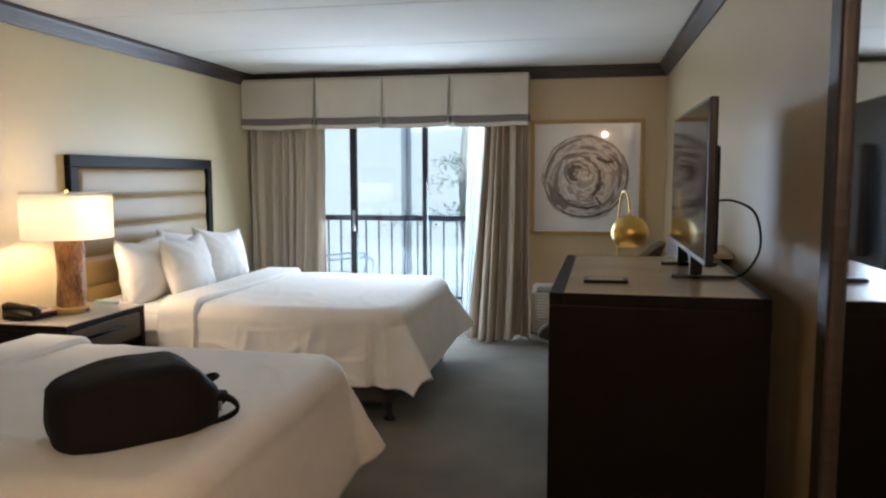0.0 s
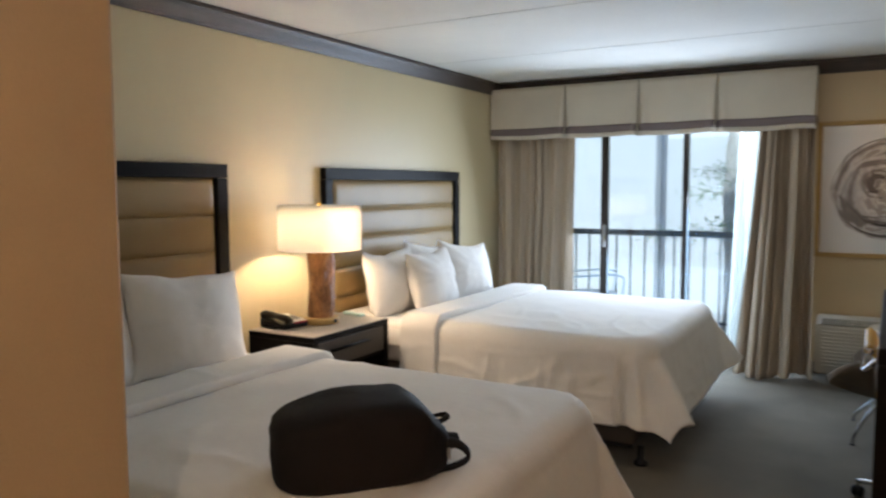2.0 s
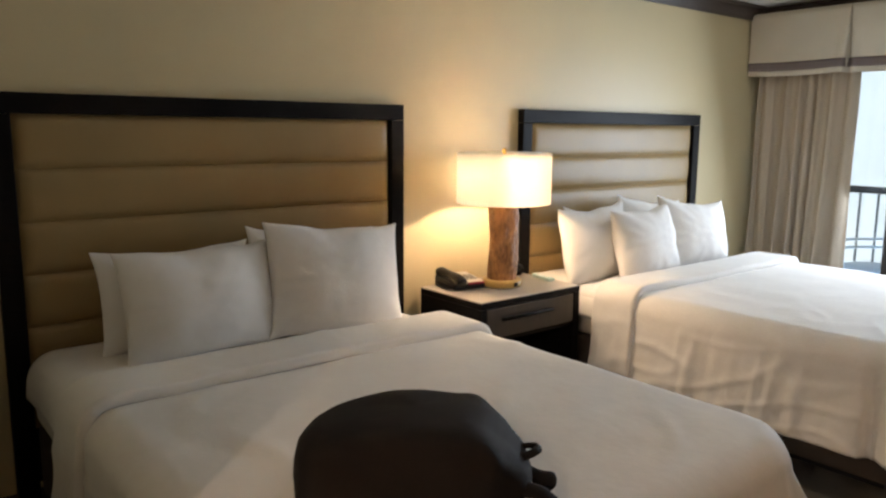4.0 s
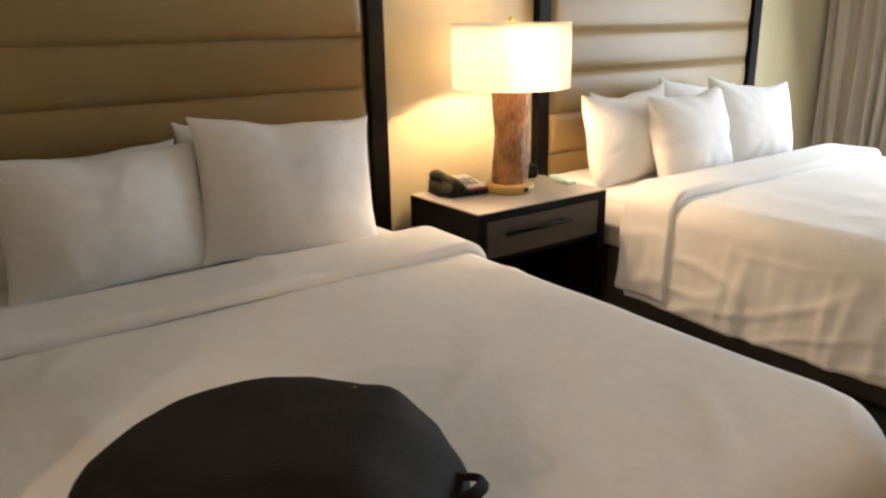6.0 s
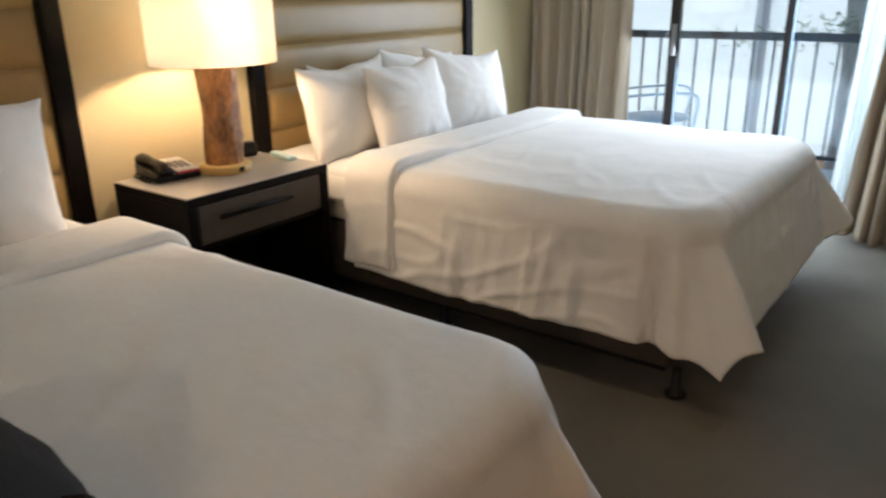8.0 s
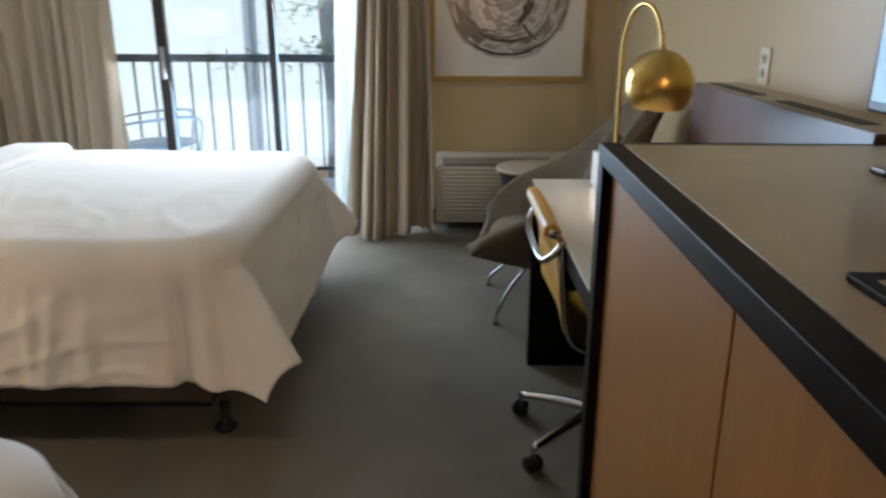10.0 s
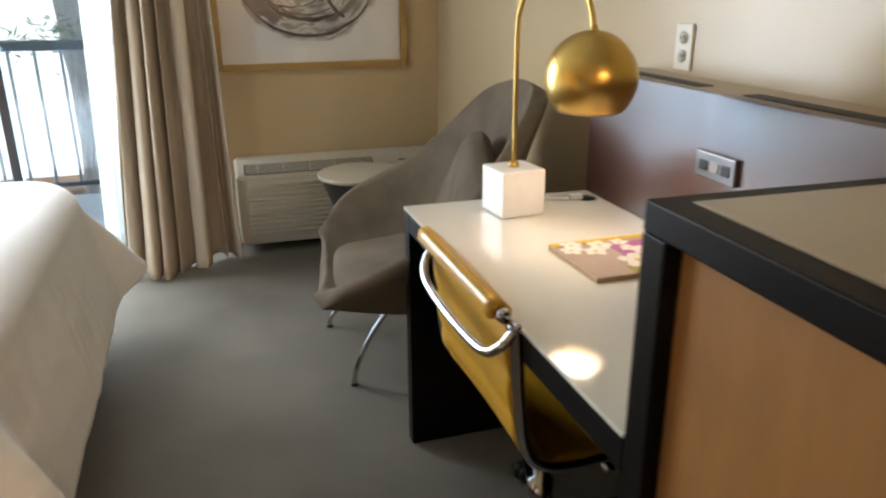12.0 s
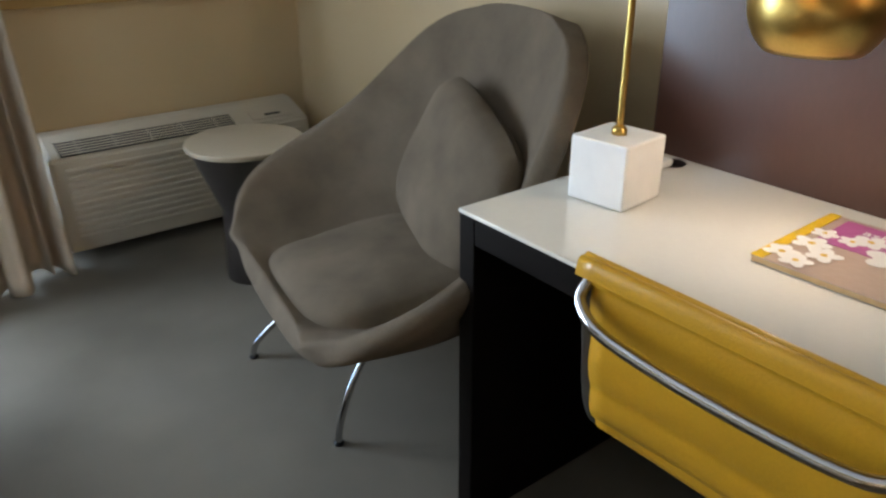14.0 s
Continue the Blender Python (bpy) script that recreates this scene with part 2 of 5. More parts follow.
def ink_material():
    """A tree-ring brush drawing in grey ink on white paper."""
    m = bpy.data.materials.new("ink_ring_print")
    m.use_nodes = True
    n, ln = m.node_tree.nodes, m.node_tree.links
    b = n["Principled BSDF"]
    b.inputs["Roughness"].default_value = 0.6
    co, mp = n.new("ShaderNodeTexCoord"), n.new("ShaderNodeMapping")
    ln.new(co.outputs["Object"], mp.inputs[0])
    warp = n.new("ShaderNodeTexNoise")
    warp.inputs["Scale"].default_value, warp.inputs["Detail"].default_value = 3.2, 5
    ln.new(mp.outputs[0], warp.inputs[0])
    sub = n.new("ShaderNodeVectorMath")
    sub.operation = "MULTIPLY_ADD"
    ln.new(warp.outputs["Color"], sub.inputs[0])
    sub.inputs[1].default_value = (0.16, 0, 0.16)
    sub.inputs[2].default_value = (-0.08, 0, -0.08)
    addv = n.new("ShaderNodeVectorMath")
    ln.new(mp.outputs[0], addv.inputs[0])
    ln.new(sub.outputs[0], addv.inputs[1])
    flat = n.new("ShaderNodeVectorMath")
    flat.operation = "MULTIPLY"
    ln.new(addv.outputs[0], flat.inputs[0])
    flat.inputs[1].default_value = (1, 0, 1)
    length = n.new("ShaderNodeVectorMath")
    length.operation = "LENGTH"
    ln.new(flat.outputs[0], length.inputs[0])
    wave = n.new("ShaderNodeTexNoise")
    comb = n.new("ShaderNodeCombineXYZ")
    ln.new(length.outputs["Value"], comb.inputs[0])
    wave.inputs["Scale"].default_value, wave.inputs["Detail"].default_value = 24, 6
    ln.new(comb.outputs[0], wave.inputs[0])
    blot = n.new("ShaderNodeTexNoise")
    blot.inputs["Scale"].default_value, blot.inputs["Detail"].default_value = 6, 6
    ln.new(mp.outputs[0], blot.inputs[0])
    mixv = n.new("ShaderNodeMath")
    mixv.operation = "MULTIPLY_ADD"
    ln.new(blot.outputs[0], mixv.inputs[0])
    mixv.inputs[1].default_value = 0.9
    ln.new(wave.outputs[0], mixv.inputs[2])
    ink = n.new("ShaderNodeValToRGB")
    els = ink.color_ramp.elements
    els[0].position, els[0].color = 0.80, (0.19, 0.17, 0.165, 1)
    els[1].position, els[1].color = 1.24, (0.70, 0.68, 0.66, 1)
    mid = els.new(1.02)
    mid.color = (0.33, 0.295, 0.285, 1)
    ln.new(mixv.outputs[0], ink.inputs[0])
    edge = n.new("ShaderNodeMapRange")
    edge.inputs["From Min"].default_value, edge.inputs["From Max"].default_value = 0.372, 0.383
    ln.new(length.outputs["Value"], edge.inputs[0])
    mix = n.new("ShaderNodeMix")
    mix.data_type = "RGBA"
    ln.new(edge.outputs[0], mix.inputs[0])
    ln.new(ink.outputs[0], mix.inputs[6])
    mix.inputs[7].default_value = (0.76, 0.76, 0.75, 1)
    ln.new(mix.outputs[2], b.inputs["Base Color"])
    return m


MIRROR = material("mirror_silver", (0.86, 0.87, 0.87), 0.02, 1, 0, 3, 20, 0)
# blue tint puts the cool cast of the daylight outside into the door glass
GLASS = glass_material("daylight_tint_glass", (0.74, 0.90, 1.0), 0.94)
PICGLASS = glass_material("picture_glass", (1, 1, 1), 0.95)
CUPGLASS = glass_material("cup_glass", (0.95, 0.96, 0.96), 0.85)
SHADE = cloth_through("lamp_shade_linen", (0.90, 0.88, 0.82), 0.82)
SHEER = cloth_through("sheer_voile", (0.58, 0.62, 0.60), 0.5, clear=0.45)
INK = ink_material()

# ---- mesh helpers ----


def finish(bm, name, mat, parent=None, label="", smooth=False, mats=None):
    me = bpy.data.meshes.new(name)
    bmesh.ops.recalc_face_normals(bm, faces=bm.faces)
    bm.to_mesh(me)
    bm.free()
    for m in mats or [mat]:
        me.materials.append(m)
    if smooth:
        for p in me.polygons:
            p.use_smooth = True
    ob = new(name, me)
    if parent:
        ob.parent = parent
    if label:
        ob["label"] = label
    return ob


def part(name, bm, mat, parent, label="", smooth=False):
    return finish(bm, name, mat, parent, label, smooth)


def thing(name, place, label, category, group="", turn=0.0):
    e = new(name)
    e.matrix_world = pose(*place, 0, 0, turn)
    return tagged(e, label, category, group)


def box(lo, hi, bevel=0.0, seg=2, bm=None):
    bm = bm or bmesh.new()
    c = [(a + b) / 2 for a, b in zip(lo, hi)]
    s = [abs(b - a) for a, b in zip(lo, hi)]
    r = bmesh.ops.create_cube(bm, size=1, matrix=Matrix.Translation(c) @ Matrix.Diagonal((*s, 1)))
    if bevel:
        es = list({e for v in r["verts"] for e in v.link_edges})
        bmesh.ops.bevel(bm, geom=es, offset=bevel, segments=seg, profile=0.6, affect="EDGES")
    return bm


def lathe(profile, seg=40, bm=None, at=(0, 0, 0)):
    """Turns a list of (radius, height) round the upright axis."""
    bm = bm or bmesh.new()
    rings = []
    for r, z in profile:
        if r < 1e-5:
            rings.append([bm.verts.new((at[0], at[1], at[2] + z))])
        else:
            rings.append([bm.verts.new((at[0] + r * math.cos(2 * math.pi * i / seg), at[1] + r * math.sin(2 * math.pi * i / seg), at[2] + z)) for i in range(seg)])
    for a, b in zip(rings, rings[1:]):
        for i in range(seg):
            j = (i + 1) % seg
            if len(a) == 1 and len(b) > 1:
                bm.faces.new((a[0], b[i], b[j]))
            elif len(b) == 1 and len(a) > 1:
                bm.faces.new((a[i], b[0], a[j]))
            elif len(a) > 1:
                bm.faces.new((a[i], b[i], b[j], a[j]))
    return bm


def tube(points, radius, seg=10, bm=None, flat=1.0):
    """A round bar along points; radius may be one number or one for each point."""
    bm = bm or bmesh.new()
    pts = [Vector(p) for p in points]
    rad = radius if isinstance(radius, (list, tuple)) else [radius] * len(pts)
    rings, up = [], None
    for i, p in enumerate(pts):
        d = (pts[min(i + 1, len(pts) - 1)] - pts[max(i - 1, 0)]).normalized()
        if up is None:
            up = d.orthogonal().normalized()
        up = (up - d * up.dot(d)).normalized()
        side = d.cross(up)
        rings.append([bm.verts.new(p + rad[i] * (math.cos(2 * math.pi * k / seg) * up + flat * math.sin(2 * math.pi * k / seg) * side)) for k in range(seg)])
    for a, b in zip(rings, rings[1:]):
        for k in range(seg):
            bm.faces.new((a[k], a[(k + 1) % seg], b[(k + 1) % seg], b[k]))
    bm.faces.new(rings[0])
    bm.faces.new(rings[-1][::-1])
    return bm


def bend(points, steps=8):
    """A smooth curve through points."""
    p = [Vector(q) for q in points]
    out = []
    for i in range(len(p) - 1):
        a, b, c, d = p[max(i - 1, 0)], p[i], p[i + 1], p[min(i + 2, len(p) - 1)]
        for k in range(steps):
            t = k / steps
            out.append(0.5 * (2 * b + (c - a) * t + (2 * a - 5 * b + 4 * c - d) * t * t + (3 * b - a - 3 * c + d) * t ** 3))
    return out + [p[-1]]


def sheet(fn, nu, nv, bm=None, close_u=False):
    """A grid of nu x nv cells; fn takes u and v from 0 to 1 and gives a place."""
    bm = bm or bmesh.new()
    cols = nu if close_u else nu + 1
    vs = [[bm.verts.new(fn(i / nu, j / nv)) for j in range(nv + 1)] for i in range(cols)]
    for i in range(nu):
        a, b = vs[i], vs[(i + 1) % cols]
        for j in range(nv):
            bm.faces.new((a[j], b[j], b[j + 1], a[j + 1]))
    return bm


def thick(ob, depth, offset=-1.0, subdiv=0):
    s = ob.modifiers.new("thickness", "SOLIDIFY")
    s.thickness, s.offset = depth, offset
    if subdiv:
        m = ob.modifiers.new("soft", "SUBSURF")
        m.levels = m.render_levels = subdiv
    return ob


def structure(name, bm, mat, label, category, smooth=False):
    return tagged(finish(bm, name, mat, smooth=smooth), label, category, kind="structure")


def smoothstep(a, b, x):
    t = min(1, max(0, (x - a) / (b - a)))
    return t * t * (3 - 2 * t)


# ---- the room ----
LEFT, RIGHT, FAR, TOP = -3.155, 0.735, 6.875, 2.42
CORNER_X, CORNER_Y = -1.22, 1.30       # the end of the entry passage
BACK = -1.45
T = 0.14
DOOR_L, DOOR_R, DOOR_H = -2.95, -0.62, 2.06

structure("floor", box((LEFT - T, BACK - T, -0.12), (RIGHT + T, FAR + T, 0)), CARPET, "grey-green low pile carpet floor", "floor")
structure("wall_left", box((LEFT - T, CORNER_Y - T, 0), (LEFT, FAR, TOP)), WALL, "straw yellow painted plaster wall behind the beds", "wall")
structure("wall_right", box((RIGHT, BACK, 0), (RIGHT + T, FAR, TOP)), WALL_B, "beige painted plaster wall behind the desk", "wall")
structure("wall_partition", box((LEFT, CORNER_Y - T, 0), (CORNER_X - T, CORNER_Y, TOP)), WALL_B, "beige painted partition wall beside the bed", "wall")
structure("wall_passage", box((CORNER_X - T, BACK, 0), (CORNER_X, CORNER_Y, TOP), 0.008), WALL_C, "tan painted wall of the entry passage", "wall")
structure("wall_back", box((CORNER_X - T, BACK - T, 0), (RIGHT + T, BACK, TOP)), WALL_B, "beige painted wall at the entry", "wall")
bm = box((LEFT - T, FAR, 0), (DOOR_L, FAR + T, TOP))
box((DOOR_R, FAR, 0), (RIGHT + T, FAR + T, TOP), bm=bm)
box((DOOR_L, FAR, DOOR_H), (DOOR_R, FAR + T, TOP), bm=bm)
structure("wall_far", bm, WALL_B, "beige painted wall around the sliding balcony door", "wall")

# ceiling of wide boards with open seams
bm = box((LEFT - T, BACK - T, TOP + 0.012), (RIGHT + T, FAR + T, TOP + 0.32))
edges = [BACK - T, -0.75, 0.47, 1.69, 2.97, 4.23, 5.50, FAR]
for a, b in zip(edges, edges[1:]):
    box((LEFT, a + 0.004, TOP), (RIGHT, b - 0.004, TOP + 0.0125), 0.003, 1, bm)
structure("ceiling", bm, CEIL, "white textured ceiling with straight board seams", "ceiling")


def moulding(name, a, b, inward):
    """A crown moulding from a to b, its profile stepping out from the wall."""
    prof = [(0, -0.105), (0.012, -0.105), (0.018, -0.088), (0.030, -0.070), (0.052, -0.040), (0.060, -0.022), (0.072, -0.018), (0.072, -0.002), (0, -0.002)]
    bm2 = bmesh.new()
    n2 = Vector((*inward, 0))
    d2 = (Vector((*b, 0)) - Vector((*a, 0))).normalized()
    ends = []
    for p, s in ((a, 1), (b, -1)):
        ends.append([bm2.verts.new(Vector((*p, TOP)) + n2 * o + Vector((0, 0, h)) + d2 * s * o) for o, h in prof])
    k = len(prof)
    for i in range(k):
        bm2.faces.new((ends[0][i], ends[0][(i + 1) % k], ends[1][(i + 1) % k], ends[1][i]))
    bm2.faces.new(ends[0])
    bm2.faces.new(ends[1][::-1])
    return structure(name, bm2, CROWN, "dark stained wooden crown moulding", "moulding")


moulding("trim_left", (LEFT, CORNER_Y), (LEFT, FAR), (1, 0))
moulding("trim_far", (LEFT, FAR), (RIGHT, FAR), (0, -1))
moulding("trim_right", (RIGHT, BACK), (RIGHT, FAR), (-1, 0))
moulding("trim_partition", (LEFT, CORNER_Y), (CORNER_X - T, CORNER_Y), (0, 1))

for i, (a, b) in enumerate((((LEFT, CORNER_Y, 0), (LEFT + 0.012, FAR, 0.09)), ((-0.42, FAR - 0.012, 0), (RIGHT, FAR, 0.09)), ((RIGHT - 0.012, BACK, 0), (RIGHT, FAR - 0.012, 0.09)), ((CORNER_X, BACK, 0), (CORNER_X + 0.012, CORNER_Y, 0.09)))):
    structure("baseboard_%d" % (i + 1), box(a, b, 0.004, 1), CROWN, "dark stained baseboard", "baseboard")

# ---- sliding balcony door ----
door = new("window_1")
tagged(door, "bronze aluminium sliding glass balcony door", "sliding door", kind="structure")
yd = FAR + 0.06
for lo, hi in (((DOOR_L, yd - 0.05, 0), (DOOR_L + 0.05, yd + 0.05, DOOR_H)), ((DOOR_R - 0.05, yd - 0.05, 0), (DOOR_R, yd + 0.05, DOOR_H))):
    part("jamb", box(lo, hi, 0.004), BRONZE, door)
part("head_rail", box((DOOR_L + 0.05, yd - 0.05, DOOR_H - 0.05), (DOOR_R - 0.05, yd + 0.05, DOOR_H), 0.004), BRONZE, door)
part("track", box((DOOR_L + 0.05, yd - 0.05, -0.005), (DOOR_R - 0.05, yd + 0.05, 0.03), 0.004), STEEL, door, "worn aluminium floor track")
xs = [DOOR_L + 0.05, -2.16, -1.43, DOOR_R - 0.05]
for i in range(3):
    a, b, y = xs[i] - (0.02 if i == 2 else 0), xs[i + 1] + (0.055 if i == 0 else 0), yd + (-0.02 if i == 1 else 0.018)
    wl, wr = (0.062, 0.03) if i == 1 else (0.04, 0.04)
    p = part("sash", box((a, y - 0.016, 0.03), (a + wl, y + 0.016, DOOR_H - 0.05), 0.003), BRONZE, door)
    part("stile", box((b - wr if i != 1 else b - 0.022, y - 0.016, 0.03), (b if i != 1 else b + 0.022, y + 0.016, DOOR_H - 0.05), 0.003), BRONZE, p)
    part("bottom_rail", box((a + wl, y - 0.016, 0.03), (b - wr, y + 0.016, 0.09), 0.003), BRONZE, p)
    g = part("pane", box((a + wl - 0.004, y - 0.003, 0.085), (b - wr + 0.004 if i != 1 else b - 0.018, y + 0.003, DOOR_H - 0.052)), GLASS, p, "glass pane tinted for the cool daylight")
    g.visible_shadow = False
part("pull_handle", box((-2.135, yd - 0.065, 0.93), (-2.11, yd - 0.036, 1.13), 0.006), STEEL, door, "pale metal pull handle")

# ---- curtains and valance ----


def drape(name, x0, x1, x0b, x1b, folds, z0, z1, y, amp, mat, parent, seed, label="", lean=0.0):
    rnd = random.Random(seed)
    ph = [rnd.uniform(0, 6.3) for _ in range(6)]

    def f(u, v):
        z = z0 + (z1 - z0) * v
        k = 1 - v
        w = u + 0.022 * noise.noise(Vector((u * 3.5, v * 1.6, seed))) + 0.014 * noise.noise(Vector((u * 9, v * 2.4, seed + 7)))
        x = (x0 * v + x0b * k) + (x1 * v + x1b * k - x0 * v - x0b * k) * w
        a = amp * (0.55 + 0.6 * k)
        c = math.sin(2 * math.pi * folds * w + 2.1 * math.sin(5.3 * w + ph[1]) + 1.1 * math.sin(11 * w + ph[5]) + 0.9 * k * math.sin(2.6 * k + 4 * w + ph[2]))
        c = math.copysign(abs(c) ** 0.75, c)
        yy = y + a * c + 0.45 * a * math.sin(2 * math.pi * folds * 0.37 * w + ph[3] + 2 * k) + 0.6 * a * noise.noise(Vector((w * folds * 2.6, v * 1.3, seed + 3)))
        hem = (0.020 * math.sin(9 * u + ph[4]) + 0.022 * noise.noise(Vector((w * folds * 1.1, 2, seed)))) * (k ** 8)
        return (x + 0.25 * a * math.cos(2 * math.pi * folds * w), yy - lean * k * k * (1.35 - 0.8 * u) + 0.05 * k * noise.noise(Vector((w * 4, v * 0.8, seed + 5))), z + hem)

    ob = part(name, sheet(f, int(folds * 24), 60), mat, parent, label, True)
    return thick(ob, 0.004, 0)


yc = FAR - 0.10
c1 = thing("curtain", (0, 0, 0), "beige pleated curtain hanging beside the balcony door", "curtain", "curtains")
drape("panel", -3.10, -2.36, -3.10, -2.40, 7, 0.015, 2.30, yc, 0.040, CURTAIN, c1, 3)
c2 = thing("curtain", (0, 0, 0), "beige pleated curtain gathered to the floor near the air conditioner", "curtain", "curtains")
drape("panel", -0.83, -0.47, -0.955, -0.42, 7, 0.012, 2.30, yc - 0.01, 0.046, CURTAIN, c2, 8, lean=0.26)
c3 = thing("sheer_curtain", (0, 0, 0), "thin white sheer curtain gathered behind the beige curtain", "curtain")
drape("panel", -0.99, -0.80, -1.06, -0.86, 4, 0.015, 2.30, FAR - 0.035, 0.02, SHEER, c3, 11, lean=0.08)

val = thing("valance", (0, 0, 0), "cream box-pleated fabric valance with a mauve band", "valance")
yv = FAR - 0.20
v0, v1 = LEFT + 0.012, -0.452
pleats = [-2.42, -1.775, -1.15]


def val_front(z0, z1, out=0.0, seed=0.0):
    def f(u, v):
        x = v0 + (v1 - v0) * u
        z = z0 + (z1 - z0) * v
        dy, low = 0.0, 1 - (z - 1.89) / 0.46
        for p in pleats:
            gap = 0.004 + 0.020 * low
            dy += 0.085 * (0.25 + 0.75 * low) * smoothstep(1.5, 0.55, abs(x - p) / gap)
            dy -= 0.016 * math.exp(-((abs(x - p) - gap - 0.03) / 0.03) ** 2) * low
        wave = 0.006 * math.sin(7 * x + 1.3 + seed) * (1 - (z - 1.89) / 0.46)
        sag = -0.012 * abs(math.sin(math.pi * (x - v0) / 0.645)) * (1 - v) if z0 < 1.92 else -0.012 * abs(math.sin(math.pi * (x - v0) / 0.645)) * max(0, 1 - (z - 1.89) / 0.2)
        return (x, yv + dy + wave - out, z + sag)
    return f


thick(part("front", sheet(val_front(1.90, 2.355), 900, 12), VALANCE, val, "", True), 0.006, 0)
thick(part("band", sheet(val_front(1.935, 1.995, 0.006), 900, 3), BAND, val, "mauve ribbon band", True), 0.004, 0)
part("side", box((v1 - 0.008, yv + 0.006, 1.90), (v1 + 0.002, FAR - 0.002, 2.355), 0.003), VALANCE, val)
part("side_band", box((v1 + 0.0025, yv + 0.008, 1.935), (v1 + 0.006, FAR - 0.002, 1.995)), BAND, val)
part("top_board", box((v0, yv + 0.01, 2.335), (v1 - 0.009, FAR - 0.075, 2.352)), BRONZE, val)

# ---- outside ----
structure("balcony_floor", box((-4.2, FAR + T, -0.16), (1.6, 8.35, -0.02), 0.01), CONCRETE, "pale concrete balcony slab", "balcony")
bm = box((-400, 7.0, -1.2), (400, 600, -0.85))
structure("ground", bm, MULCH, "brown pine mulch ground", "ground")
structure("wall_exterior", box((-4.3, FAR + T, -0.02), (-4.2, 8.3, 2.7)), STUCCO, "white stucco balcony side wall", "wall")
# slab overhead is out of view, added to keep the sun off the balcony
structure("balcony_soffit", box((-4.3, FAR + T, 2.55), (1.6, 8.0, 2.75)), STUCCO, "unseen white slab added to shade the balcony", "soffit")

rail = thing("balcony_railing", (0, 0, 0), "dark painted metal balcony railing", "railing")
part("top_rail", box((-4.19, 8.175, 0.955), (1.55, 8.235, 1.015), 0.006), RAIL, rail)
part("bottom_rail", box((-4.19, 8.19, 0.075), (1.55, 8.22, 0.105), 0.004), RAIL, rail)
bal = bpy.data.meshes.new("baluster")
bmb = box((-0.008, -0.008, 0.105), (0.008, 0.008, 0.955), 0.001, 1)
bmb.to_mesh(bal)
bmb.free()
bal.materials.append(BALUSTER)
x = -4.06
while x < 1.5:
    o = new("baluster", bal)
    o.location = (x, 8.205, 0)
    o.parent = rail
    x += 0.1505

house = thing("neighbour_building", (0, 0, 0), "white stucco building across the garden", "building")
part("wall", box((-16, 12.4, -0.9), (-3.05, 20, 6.2), 0.02), STUCCO, house)
part("wing", box((-3.05, 12.75, -0.9), (14, 20, 6.2), 0.02), STUCCO, house, "shaded set-back stucco wing")
part("cornice", box((-16.1, 12.25, 6.2), (14.1, 20, 6.5), 0.03), STUCCO, house)


def tree(place):
    t = thing("pine_tree", place, "garden tree with a rough grey trunk and green sprays", "tree")
    rnd = random.Random(5)
    trunk = bend([(0, 0, 0), (0.02, 0.02, 1.2), (-0.03, 0.0, 2.3), (0.04, 0.03, 3.6), (0.0, 0.0, 5.4)], 6)
    bm3 = tube(trunk, [0.15 - 0.02 * i / 6 + 0.008 * math.sin(i * 2.3) for i in range(len(trunk))], 14)
    part("trunk", bm3, BARK, t, "", True)
    bl, bc = bmesh.new(), bmesh.new()
    for k in range(13):
        z = 1.60 + 0.22 * k + rnd.uniform(-0.1, 0.1)
        a = rnd.uniform(0, 6.28) if k > 1 else 3.6 + k
        ln = rnd.uniform(0.5, 1.1)
        pts = bend([(0, 0, z), (0.5 * ln * math.cos(a), 0.5 * ln * math.sin(a), z + 0.18), (ln * math.cos(a), ln * math.sin(a), z + 0.12)], 5)
        tube(pts, [0.007 * (1 - 0.8 * i / len(pts)) for i in range(len(pts))], 5, bl)
        for _ in range(100):
            q = pts[rnd.randrange(3, len(pts))] + Vector((rnd.gauss(0, 0.12), rnd.gauss(0, 0.12), rnd.gauss(0, 0.05)))
            d = Vector((rnd.gauss(0, 1), rnd.gauss(0, 1), rnd.gauss(0, 0.5))).normalized()
            s = d.orthogonal().normalized() * 0.007
            ll = rnd.uniform(0.06, 0.11)
            bc.faces.new([bc.verts.new(v) for v in (q, q + d * ll * 0.5 + s, q + d * ll, q + d * ll * 0.5 - s)])
    part("limbs", bl, BARK, t, "", True)
    tagged(part("crown", bc, LEAF, t, "sparse green sprays"), kind="stuff")
    return t


tree((-1.43, 9.6, -0.85))

# ---- beds ----


def rounded_drop(o, r, flare):
    """How a cloth goes round an edge: o is the length past the edge; gives the way out and down."""
    q = r * math.pi / 2
    if o <= 0:
        return 0.0, 0.0
    if o < q:
        return r * math.sin(o / r), r * (1 - math.cos(o / r))
    return r + flare * (o - q), r + (o - q) * (1 - 0.5 * flare * flare)


